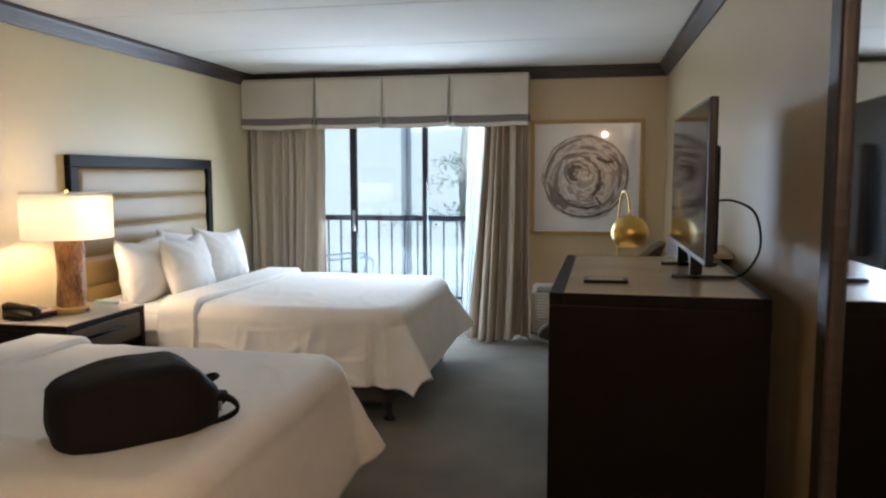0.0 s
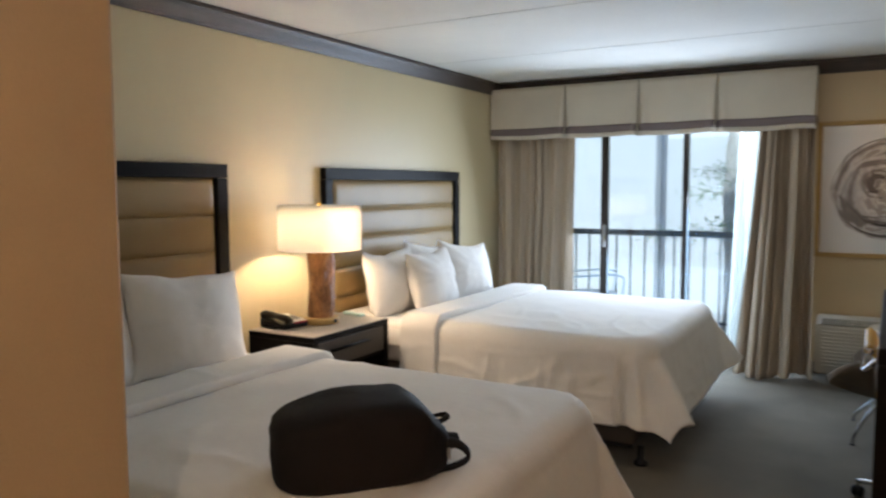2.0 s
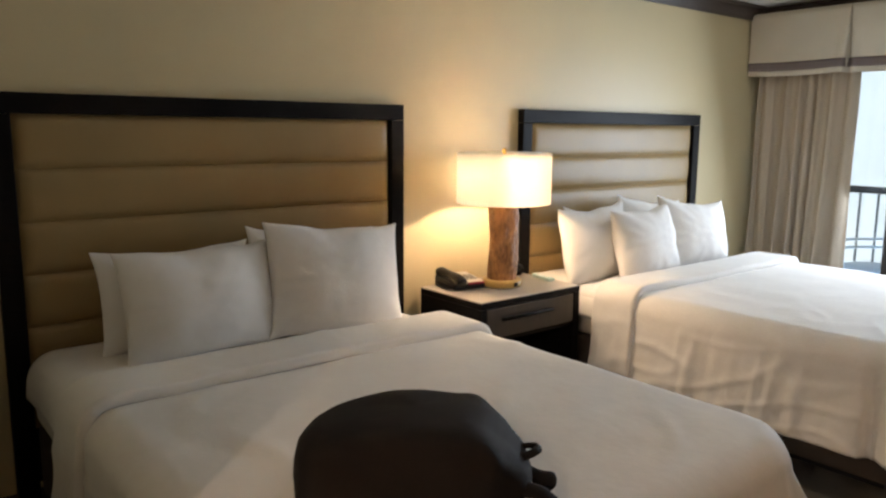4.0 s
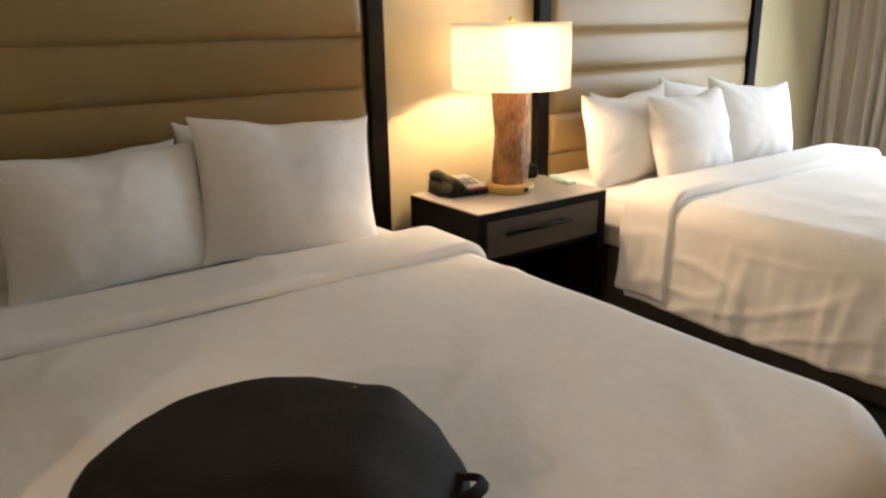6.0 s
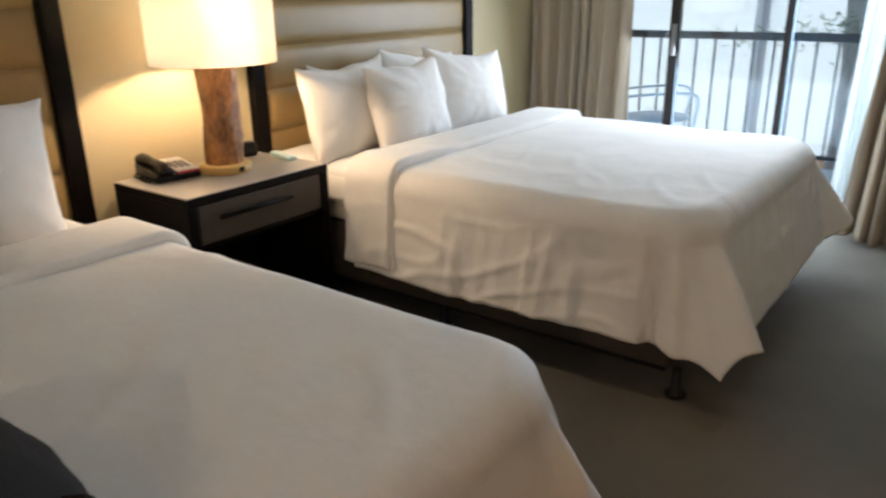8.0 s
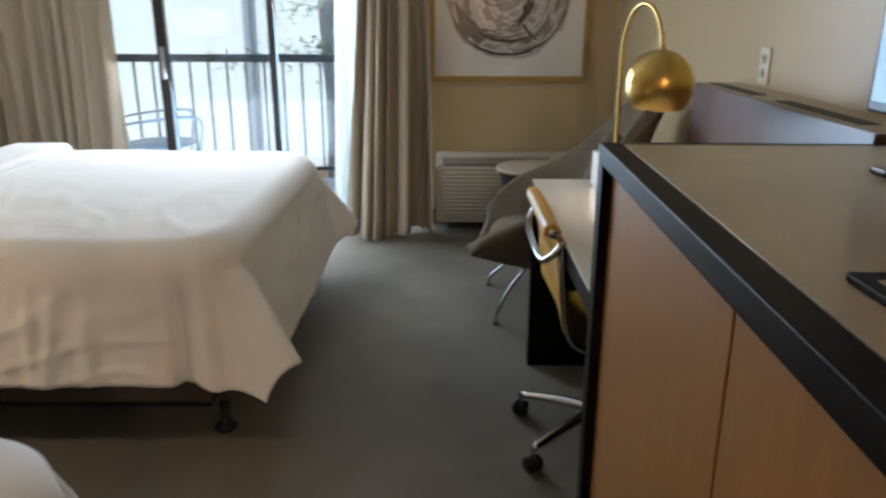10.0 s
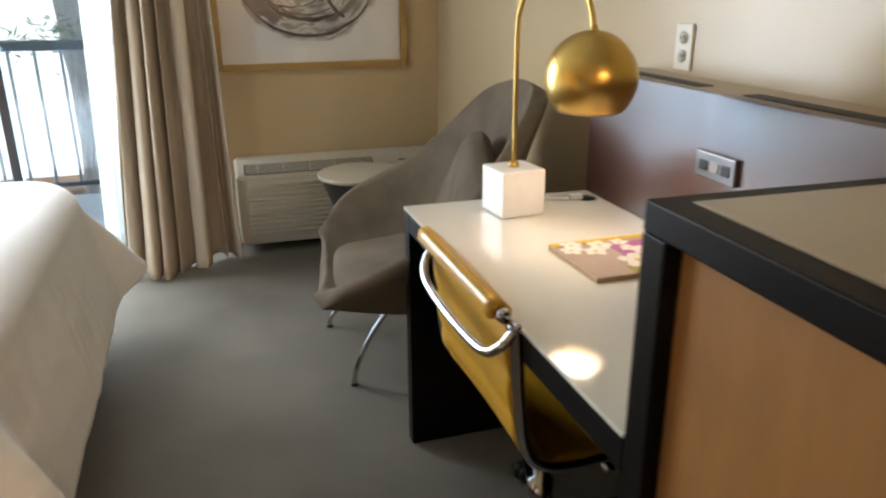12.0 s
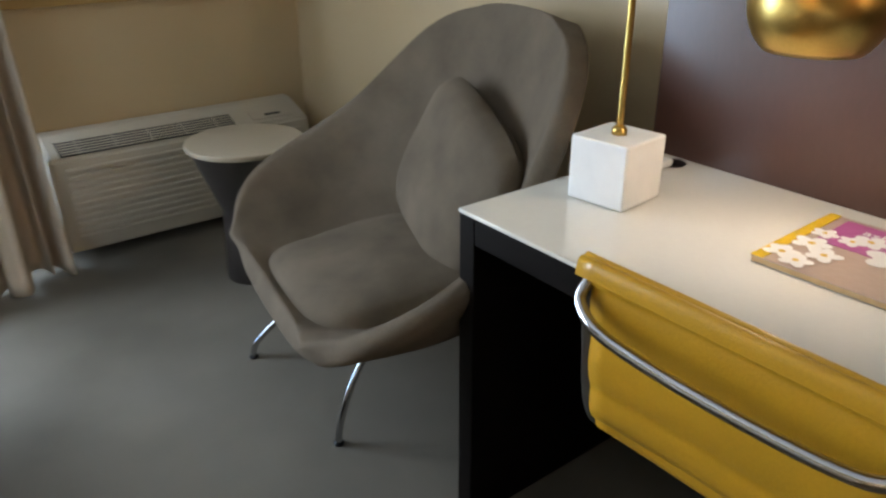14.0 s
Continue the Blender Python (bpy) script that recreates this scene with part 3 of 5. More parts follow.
def cloth(head, foot, half, top, side_drop, foot_drop, seed, lift=0.0, nu=190, nv=140, corner=0.11, flare=0.8):
    """A cover lying over a mattress; local x runs from the headboard to the foot, y across."""
    rnd = random.Random(seed)
    off = Vector((rnd.uniform(0, 50), rnd.uniform(0, 50), 0))
    span, length = half + side_drop, foot - head + foot_drop
    R = corner if foot_drop else 0.0

    def f(u, v):
        a = (2 * u - 1) * span
        b = v * length
        ca = max(-half + R, min(half - R, a))
        cb = min(b, foot - head - R)
        da, db = a - ca, b - cb
        d = math.hypot(da, db)
        o = d - R
        if d > 1e-6:
            na, nb = da / d, db / d
        else:
            na, nb = 0.0, 0.0
        mix = (2 * na * nb) ** 2
        if o > 0:
            o *= 1 - 0.23 * mix
        out, dn = rounded_drop(o, 0.10, 0.07 + 0.16 * nb * nb + flare * mix * nb * nb)
        reach = R + out if o > 0 else d
        y, x = ca + na * reach, head + cb + nb * reach
        z = top + lift - dn
        p = Vector((a, b, 0)) + off
        fall = smoothstep(0.06, 0.32, o)
        along = b * abs(na) + a * abs(nb) + 0.8 * math.atan2(nb, na)
        side, end = na * na * (1 - mix), nb * nb * (1 - mix)
        fold = 0.016 * noise.noise(Vector((along * 3.2, 3 * na, off.x))) * (1 - 0.6 * end)
        # drawn pleats that hang from the edge, in two loose groups along the side
        pleat = noise.noise(Vector((along * 12 + 1.5 * o, 0.7 * o, off.y)))
        group = smoothstep(0.05, 0.35, noise.noise(Vector((along * 1.7, 7, off.x))) + 0.2)
        fold += 0.011 * max(0.0, 1 - abs(pleat) * 3.5) * group * (0.9 * side + 0.35 * end)
        slant = noise.noise(Vector((along * 3 + 7 * o, 5 * o - along * 1.2, off.x + 4)))
        fold += 0.008 * max(0.0, 1 - abs(slant) * 5) * (side + 0.5 * end)
        fold += 0.006 * noise.noise(Vector((along * 16, 9 * o, off.y))) * side
        if foot_drop:
            turn = math.atan2(nb, abs(na))
            fold += 0.050 * math.exp(-((turn - 0.50) / 0.13) ** 2) - 0.034 * math.exp(-((turn - 0.22) / 0.13) ** 2) - 0.032 * math.exp(-((turn - 0.85) / 0.16) ** 2) + 0.022 * math.exp(-((turn - 1.2) / 0.14) ** 2)
        y += na * fall * fold
        x += nb * fall * fold
        z += 0.008 * noise.noise(p * 1.8) + 0.0025 * noise.noise(p * 6)
        crease = noise.noise(Vector((a * 2.4 + b * 3.2, b * 1.8 - a * 1.1, 3)) + off)
        z += 0.0055 * (1 - min(1, abs(crease) * 6)) * smoothstep(-0.1, 0.4, noise.noise(p * 1.3)) * (1 - fall)
        z += 0.022 * noise.noise(Vector((along * 1.5, 4, 9)) + off) * smoothstep(0.25, 0.45, o)
        return (x, y, z)

    return sheet(f, nu, nv)


def cushion(w, h, t, seed, puff=2.2):
    """A pillow standing in the y-z plane with pinched corners."""
    rnd = random.Random(seed)
    off = Vector((rnd.uniform(0, 40),) * 3)
    bm2 = bmesh.new()
    n = 34

    def f(side):
        def g(u, v):
            a, b = 2 * u - 1, 2 * v - 1
            ear = 1 + 0.035 * (a * b) ** 6
            pa, pb = (1 - 0.055 * (1 - b * b)) * ear, (1 - (0.09 if b > 0 else 0.02) * (1 - a * a)) * ear
            th = max(0.0, 1 - abs(a) ** puff) ** 0.52 * max(0.0, 1 - abs(b) ** puff) ** 0.52
            p = Vector((a * 1.3, b * 1.3, side)) + off
            wr = 0.007 * noise.noise(p * 1.2) + 0.003 * noise.noise(p * 4) * th
            ray = noise.noise(Vector((math.atan2(abs(b) - 1.25, abs(a) - 1.25) * 9, a * 0.7, b * 0.7 + side)) + off)
            wr -= 0.010 * max(0.0, 1 - abs(ray) * 4) * smoothstep(0.35, 0.85, abs(a * b)) * th
            wr -= 0.014 * abs(noise.noise(Vector((math.atan2(b, a) * 2.6, 0.4, side)) + off)) * smoothstep(0.35, 0.9, max(abs(a), abs(b))) * (th > 0)
            droop = -0.018 * smoothstep(0.2, 1.0, b) * (1 - a * a) * (0.6 + noise.noise(off))
            return (side * (t / 2 * th) + (wr if th > 0 else 0), a * w / 2 * pa, b * h / 2 * pb + droop + 0.012 * noise.noise(Vector((a * 2.2, side * 0, b)) + off))
        return g

    sheet(f(1), n, n, bm2)
    sheet(f(-1), n, n, bm2)
    bmesh.ops.remove_doubles(bm2, verts=bm2.verts, dist=0.004)
    return bm2


def pad(w, h, t, seed):
    """A firm cushion in the y-z plane with a rounded outline and no points."""
    off = Vector((seed, seed * 2.0, 0))
    bm2 = bmesh.new()

    def f(side):
        def g(u, v):
            ang, rr = 2 * math.pi * u, v
            c, s_ = math.cos(ang), math.sin(ang)
            k = (abs(c) ** 4.6 + abs(s_) ** 4.6) ** (-1 / 4.6)
            th = max(0.0, 1 - rr ** 4) ** 0.5
            wob = 0.008 * noise.noise(Vector((c * rr * 1.5, s_ * rr * 1.5, side)) + off)
            return (side * t / 2 * th + wob, w / 2 * k * c * rr, h / 2 * k * s_ * rr)
        return g

    sheet(f(1), 48, 16, bm2, True)
    sheet(f(-1), 48, 16, bm2, True)
    bmesh.ops.remove_doubles(bm2, verts=bm2.verts, dist=0.002)
    return bm2


def pillow(x, y, w, h, t, tilt, turn, seed, base=0.628, roll=0.0):
    ob = finish(cushion(w, h, t, seed), "pillow", PILLOW, smooth=True)
    ob.matrix_world = pose(x, y, base + h / 2 * math.cos(radians(tilt)), roll, -tilt, turn)
    m = ob.modifiers.new("soft", "SUBSURF")
    m.levels = m.render_levels = 1
    return tagged(ob, "plump white cotton pillow leaning on the headboard", "pillow", "pillows")


def headboard(y0, y1):
    h = thing("headboard", (LEFT + 0.002, 0, 0), "tan channelled leather headboard in a dark wooden frame", "headboard", "headboards")
    z1, w, d = 1.594, 0.075, 0.045
    part("top_rail", box((0, y0, z1 - w), (d, y1, z1), 0.004), ESPRESSO, h)
    part("post", box((0, y0, 0), (d, y0 + w, z1 - w - 0.001), 0.004), ESPRESSO, h)
    part("post", box((0, y1 - w, 0), (d, y1, z1 - w - 0.001), 0.004), ESPRESSO, h)
    part("backing", box((0, y0 + w + 0.001, 0.12), (0.012, y1 - w - 0.001, z1 - w - 0.002)), ESPRESSO, h)
    zs = [z1 - w - 0.002 - 0.197 * k for k in range(7)]
    for a, b in zip(zs, zs[1:]):
        def f(u, v, a=a, b=b):
            q = 2 * v - 1
            e = max(0.0, 1 - abs(q) ** 2.6) ** 0.5
            ends = max(0.0, 1 - abs(2 * u - 1) ** 60) ** 0.5
            y = y0 + w + 0.002 + (y1 - y0 - 2 * w - 0.004) * u
            return (0.013 + 0.024 * e * ends + 0.0012 * noise.noise(Vector((y * 4, a * 9, v * 2))), y, b + (a - b) * v)
        part("channel", sheet(f, 60, 14), LEATHER, h, "padded tan leather channel", True)
    return h


def bed(yc, half, toe, seed, flare):
    b = thing("bed", (0, yc, 0), "double bed with a white duvet folded back at the head", "bed", "beds")
    hw = 0.76
    head, foot = -3.08, -1.075
    part("box_base", box((head, -hw, 0.100), (foot - 0.02, hw, 0.375), 0.025, 3), BOXBASE, b, "dark brown fabric box base")
    part("mattress", box((head, -hw - 0.005, 0.378), (foot, hw + 0.005, 0.625), 0.05, 4), SHEET, b, "", True)
    part("rail", box((head + 0.02, -hw + 0.03, 0.075), (foot - 0.04, -hw + 0.07, 0.099)), BLACKMETAL, b)
    part("rail", box((head + 0.02, hw - 0.07, 0.075), (foot - 0.04, hw - 0.03, 0.099)), BLACKMETAL, b)
    part("rail", box((foot - 0.08, -hw + 0.07, 0.075), (foot - 0.04, hw - 0.07, 0.099)), BLACKMETAL, b)
    for lx in (head + 0.35, (head + foot) / 2, foot + 0.005):
        for ly in (-hw + 0.022, hw - 0.022):
            part("leg", lathe([(0, 0), (0.036, 0), (0.038, 0.012), (0.03, 0.022), (0.018, 0.03), (0.017, 0.1005), (0, 0.1005)], 16, at=(lx, ly, 0)), BLACKMETAL, b, "", True)
    s = part("fitted_sheet", cloth(-3.085, -2.2, hw - 0.08, 0.640, 0.22, 0.0, seed + 5, 0, 70, 24), SHEET, b, "", True)
    thick(s, 0.006)
    d = part("duvet", cloth(-2.46, toe, half, 0.672, 0.50, 0.52, seed, flare=flare), SHEET, b, "rumpled white duvet", True)
    thick(d, 0.022)
    d = part("duvet_fold", cloth(-2.505, -2.25, half + 0.012, 0.692, 0.51, 0.0, seed + 2, 0.016, 110, 14), SHEET, b, "folded-back duvet edge", True)
    thick(d, 0.042, -1, 1)
    return b


headboard(1.585, 3.377)
headboard(4.215, 6.004)
bed(2.42, 0.685, -1.025, 4, 0.50)
bed(5.01, 0.755, -1.07, 9, 0.80)

# pillows of the bed near the entry
pillow(-2.93, 2.16, 0.62, 0.40, 0.16, 10, 2, 1)
pillow(-2.94, 2.76, 0.62, 0.43, 0.16, 9, -2, 2, roll=-4)
pillow(-2.79, 2.20, 0.62, 0.42, 0.21, 16, 3, 3)
pillow(-2.75, 2.765, 0.63, 0.47, 0.21, 15, -3, 4, roll=-4)
# pillows of the bed near the window
pillow(-2.93, 4.70, 0.62, 0.40, 0.15, 9, 2, 5, roll=-3)
pillow(-2.93, 5.22, 0.62, 0.43, 0.15, 9, -2, 6, roll=-5)
pillow(-2.80, 4.525, 0.62, 0.44, 0.20, 11, 4, 7, roll=2)
pillow(-2.65, 4.79, 0.58, 0.43, 0.20, 14, 2, 8, roll=1)
pillow(-2.66, 5.30, 0.64, 0.45, 0.20, 15, -3, 9, roll=-5)

# ---- nightstand and what stands on it ----
ns = thing("nightstand", (0, 0, 0), "dark wooden nightstand with a pale top and one drawer", "nightstand")
nx0, nx1, ny0, ny1, nz = -3.03, -2.57, 3.425, 4.118, 0.681
part("top_frame", box((nx0, ny0, nz - 0.035), (nx1, ny1, nz - 0.006), 0.003), ESPRESSO, ns)
part("top", box((nx0 + 0.002, ny0 + 0.002, nz - 0.006), (nx1 - 0.002, ny1 - 0.002, nz), 0.002), NIGHTTOP, ns, "pale stone-look top")
for y0 in (ny0, ny1 - 0.04):
    part("side", box((nx0, y0, 0), (nx1, y0 + 0.04, nz - 0.036), 0.003), ESPRESSO, ns)
part("back", box((nx0, ny0 + 0.041, 0.08), (nx0 + 0.015, ny1 - 0.041, nz - 0.036)), ESPRESSO, ns)
part("shelf", box((nx0 + 0.016, ny0 + 0.041, 0.47), (nx1 - 0.02, ny1 - 0.041, 0.49)), ESPRESSO, ns)
dr = part("drawer", box((nx1 - 0.018, ny0 + 0.045, 0.495), (nx1 - 0.002, ny1 - 0.045, 0.641), 0.003), DRAWER, ns, "taupe veneered drawer front")
bm = tube([(nx1 + 0.022, 3.545, 0.588), (nx1 + 0.022, 3.895, 0.588)], 0.008, 10)
for y in (3.575, 3.865):
    tube([(nx1 - 0.004, y, 0.588), (nx1 + 0.022, y, 0.588)], 0.006, 8, bm)
part("handle", bm, ESPRESSO, dr, "long dark bar handle", True)

LX, LY = -2.815, 3.79
lamp = thing("table_lamp", (LX, LY, nz), "table lamp with a log trunk base and a lit drum shade", "lamp")
part("base", lathe([(0, 0.001), (0.100, 0.001), (0.103, 0.006), (0.103, 0.030), (0.099, 0.036), (0, 0.036)], 48), LAMPBASE, lamp, "round golden wooden base", True)
part("socket", box((0.098, -0.012, 0.009), (0.106, 0.012, 0.029), 0.002), BLACK, lamp, "small black power socket")


def log_side(u, v):
    a = 2 * math.pi * u
    z = 0.037 + 0.395 * v
    p = Vector((math.cos(a) * 1.1, math.sin(a) * 1.1, z * 4))
    r = 0.074 + 0.007 * noise.noise(p * 1.5) + 0.0035 * noise.noise(Vector((math.cos(a) * 6, math.sin(a) * 6, z * 7)))
    for ka, kz in ((0.5, 0.36), (-0.7, 0.28), (-0.2, 0.20), (0.9, 0.14), (2.6, 0.3)):
        da = (a - ka + math.pi) % (2 * math.pi) - math.pi
        r += 0.006 * math.exp(-((da / 0.22) ** 2 + ((z - kz) / 0.022) ** 2))
    return (r * math.cos(a) + 0.005 * math.sin(z * 7), r * math.sin(a), z)


part("trunk", sheet(log_side, 64, 70, close_u=True), BARKWOOD, lamp, "knotty peeled log", True)
part("stem", tube([(0, 0, 0.42), (0, 0, 0.69)], 0.008, 10), BRASS, lamp)
bm = bmesh.new()
lathe([(0.240, 0.428), (0.240, 0.682)], 64, bm)
sh = thick(part("shade", bm, SHADE, lamp, "glowing off-white linen drum shade", True), 0.002)
bm = bmesh.new()
for k in range(3):
    a = 2.1 * k
    tube([(0, 0, 0.672), (0.238 * math.cos(a), 0.238 * math.sin(a), 0.676)], 0.002, 6, bm)
part("spider", bm, BRASS, lamp)
# hidden disc added across the top to weaken the glow on the wall
part("diffuser", lathe([(0, 0.664), (0.236, 0.664)], 48), SHADE, lamp, "unseen linen disc added to hold back upward lamp light")
part("finial", lathe([(0, 0.682), (0.011, 0.686), (0.013, 0.695), (0.007, 0.703), (0, 0.706)], 16), BRASS, lamp, "", True)

ph = thing("telephone", (-2.93, 3.60, nz), "black desk telephone with a white faceplate", "telephone", turn=80)
bm = box((-0.09, -0.105, 0.002), (0.09, 0.105, 0.03), 0.01)
for v in bm.verts:
    if v.co.z > 0.015:
        v.co.z += 0.02 * (v.co.y + 0.1) / 0.2
part("body", bm, BLACK, ph)
part("faceplate", box((-0.005, -0.095, 0.040), (0.083, 0.085, 0.044), 0.002), WHITE, ph, "white printed faceplate")
ph.children[-1].matrix_basis = pose(0, 0, 0.004, 5.7, 0, 0)
bm = bmesh.new()
for i in range(4):
    for j in range(3):
        box((0.006 + 0.024 * j, -0.055 + 0.022 * i, 0.0405), (0.022 + 0.024 * j, -0.041 + 0.022 * i, 0.049), 0.002, 1, bm)
kp = part("keypad", bm, GREYTAG, ph)
kp.matrix_basis = pose(0, 0, 0.004, 5.7, 0, 0)
part("strip", box((-0.005, -0.104, 0.026), (0.085, -0.096, 0.034), 0.001), RED, ph, "red strip along the edge")
hs = [(-0.052, -0.115, 0.042), (-0.052, -0.085, 0.058), (-0.052, 0.0, 0.066), (-0.052, 0.085, 0.068), (-0.052, 0.115, 0.056)]
part("handset", tube(bend(hs, 6), [0.017 + 0.010 * abs(2 * i / 24 - 1) for i in range(25)], 14), BLACK, ph, "", True)
cord = [(-0.10 + 0.012 * math.cos(1.1 * i), 0.02 + 0.004 * i - 0.09, 0.012 + 0.010 * math.sin(1.1 * i)) for i in range(34)]
part("cord", tube(cord, 0.003, 6), BLACK, ph, "", True)

rc = thing("remote_control", (-2.80, 4.083, nz), "pale teal remote control", "remote", turn=75)
part("body", box((-0.022, -0.085, 0.001), (0.022, 0.085, 0.020), 0.008, 3), TEAL, rc)
bm = bmesh.new()
for i in range(5):
    for j in range(3):
        box((-0.014 + 0.011 * j, -0.05 + 0.022 * i, 0.018), (-0.007 + 0.011 * j, -0.038 + 0.022 * i, 0.0215), 0.001, 1, bm)
part("buttons", bm, WHITE, rc)
ck = thing("alarm_clock", (-2.965, 4.02, nz), "small rounded black alarm clock", "clock", turn=70)
part("body", box((-0.045, -0.03, 0.001), (0.045, 0.03, 0.065), 0.018, 4), BLACK, ck)
part("face", box((-0.034, -0.0315, 0.018), (0.034, -0.0295, 0.05), 0.003), SCREEN, ck)

# ---- backpack on the bed ----
bp = thing("backpack", (-1.262, 2.085, 0.664), "black fabric backpack lying on the white duvet", "backpack", turn=48)


def bag_shape(u, v):
    a, b = 2 * math.pi * u, math.pi * (v - 0.5)
    c, s = math.cos(a), math.sin(a)
    e = 0.48
    cx = math.copysign(abs(c) ** e, c) * math.cos(b) ** 0.30
    sy = math.copysign(abs(s) ** e, s) * math.cos(b) ** 0.30
    sz = math.copysign(abs(math.sin(b)) ** 0.42, math.sin(b))
    x, y = cx * 0.243 - 0.017, sy * 0.165
    t = (cx + 1) / 2
    y *= 1 - 0.18 * t ** 3
    zt = 0.200 + 0.030 * smoothstep(0.0, 0.5, t) - 0.070 * smoothstep(0.72, 1.0, t)
    z = max(0.0, (sz * 0.5 + 0.5)) * zt
    q = Vector((x * 9, y * 9, z * 9))
    k = 0.010 * noise.noise(q) + 0.004 * noise.noise(q * 2.6)
    return (x + k, y + k * s, z + 0.012 * noise.noise(q * 0.6) * (z > 0.03))


part("body", sheet(bag_shape, 72, 40, close_u=True), BAG, bp, "", True)
zp = [(-0.19, -0.06, 0.187), (-0.08, -0.075, 0.214), (0.04, -0.07, 0.214), (0.13, -0.055, 0.187), (0.19, -0.03, 0.145)]
part("zip", tube(bend(zp, 6), 0.0035, 6), BLACK, bp, "", True)
part("zip_pull", tube([(0.058, 0.095, 0.212), (0.064, 0.098, 0.224)], 0.006, 8), BLACK, bp)
for k, (y0, z0) in enumerate(((-0.085, 0.10), (0.01, 0.12))):
    sp = [(0.16, y0, z0), (0.24, y0 - 0.005, z0 - 0.01 - 0.03 * k), (0.28, y0 + 0.01, z0 - 0.055), (0.25, y0 + 0.03, z0 - 0.085), (0.17, y0 + 0.02, z0 - 0.09)]
    part("strap", tube(bend(sp, 6), 0.016, 8, flat=0.35), BAG, bp, "", True)
part("grab_handle", tube(bend([(0.19, -0.03, 0.13), (0.232, -0.02, 0.145), (0.242, 0.02, 0.142), (0.19, 0.04, 0.13)], 5), 0.009, 8, flat=0.4), BAG, bp, "", True)
part("tag", box((0.21, -0.11, 0.055), (0.216, -0.06, 0.085), 0.001), GREYTAG, bp, "grey reflective tag")

# ---- dresser and television ----
dx0, dx1, dy0, dy1, dz = -0.012, 0.655, 2.44, 3.605, 1.083
ds = thing("dresser", (0, 0, 0), "tall espresso dresser with brown doors and taupe top", "dresser")
part("end_panel", box((dx0, dy0, 0), (dx1, dy0 + 0.05, dz - 0.0405), 0.003), ESPRESSO, ds)
part("end_panel", box((dx0, dy1 - 0.05, 0), (dx1, dy1, dz - 0.0405), 0.003), ESPRESSO, ds)
bm = box((dx0, dy0, dz - 0.04), (dx0 + 0.045, dy1, dz), 0.003)
box((dx1 - 0.03, dy0, dz - 0.04), (dx1, dy1, dz), 0.003, 2, bm)
box((dx0 + 0.045, dy0, dz - 0.04), (dx1 - 0.03, dy0 + 0.012, dz), 0.002, 2, bm)
box((dx0 + 0.045, dy1 - 0.03, dz - 0.04), (dx1 - 0.03, dy1, dz), 0.002, 2, bm)
part("top_frame", bm, ESPRESSO, ds)
part("top", box((dx0 + 0.046, dy0 + 0.013, dz - 0.038), (dx1 - 0.031, dy1 - 0.031, dz + 0.001), 0.001), TAUPE, ds, "glossy taupe laminate top")
part("back_panel", box((dx1 - 0.02, dy0 + 0.051, 0.05), (dx1 - 0.005, dy1 - 0.051, dz - 0.041)), ESPRESSO, ds)
part("plinth", box((dx0 + 0.02, dy0 + 0.051, 0), (dx0 + 0.04, dy1 - 0.051, 0.09)), ESPRESSO, ds)
mid = 2.84
for a, b in ((dy0 + 0.053, mid - 0.003), (mid + 0.003, dy1 - 0.053)):
    dr = part("door", box((dx0 + 0.022, a, 0.093), (dx0 + 0.042, b, dz - 0.043), 0.003), BROWN, ds, "glossy brown veneer door")
    ky = a + 0.07
    part("knob", lathe([(0, 0), (0.010, 0.0), (0.008, 0.012), (0.017, 0.020), (0.017, 0.028), (0, 0.030)], 20), BLACKMETAL, dr, "", True).matrix_basis = pose(dx0 + 0.022, ky, 0.45, 0, -90, 0)

tv = thing("television", (0.44, 2.95, dz), "black flat-screen television standing on the dresser", "television")
part("panel", box((0, -0.465, 0.085), (0.028, 0.497, 0.612), 0.006), BLACK, tv)
part("screen", box((-0.0025, -0.452, 0.105), (0.001, 0.484, 0.600), 0.001), SCREEN, tv, "dark glossy screen")
bm = box((0.028, -0.33, 0.11), (0.062, 0.33, 0.47), 0.014)
part("housing", bm, BLACK, tv)
for y in (-0.09, 0.31):
    part("neck", box((0.006, y, 0.0145), (0.05, y + 0.03, 0.115), 0.006), BLACK, tv)
for y in (-0.10, 0.30):
    part("foot", box((-0.06, y, 0.0015), (0.165, y + 0.05, 0.014), 0.005), BLACK, tv)
cb = thing("television_cable", (0, 0, 0), "black cable looping down from the television", "cable")
part("cord", tube(bend([(0.515, 2.86, 1.36), (0.58, 2.84, 1.365), (0.655, 2.83, 1.32), (0.675, 2.83, 1.20), (0.63, 2.84, 1.11), (0.58, 2.88, 1.09)], 8), 0.0045, 8), BLACK, cb, "", True)
nb = thing("notepad", (0.145, 2.72, dz + 0.0012), "dark leather notepad lying on the dresser", "notepad")
part("cover", box((-0.075, -0.05, 0), (0.075, 0.05, 0.010), 0.003), ESPRESSO, nb)
part("page", box((-0.06, -0.035, 0.0102), (0.06, 0.02, 0.0115)), TAUPE, nb)

ds.matrix_world = pose(dx0, dy1, 0, 0, 0, -1.2) @ pose(-dx0, -dy1, 0)

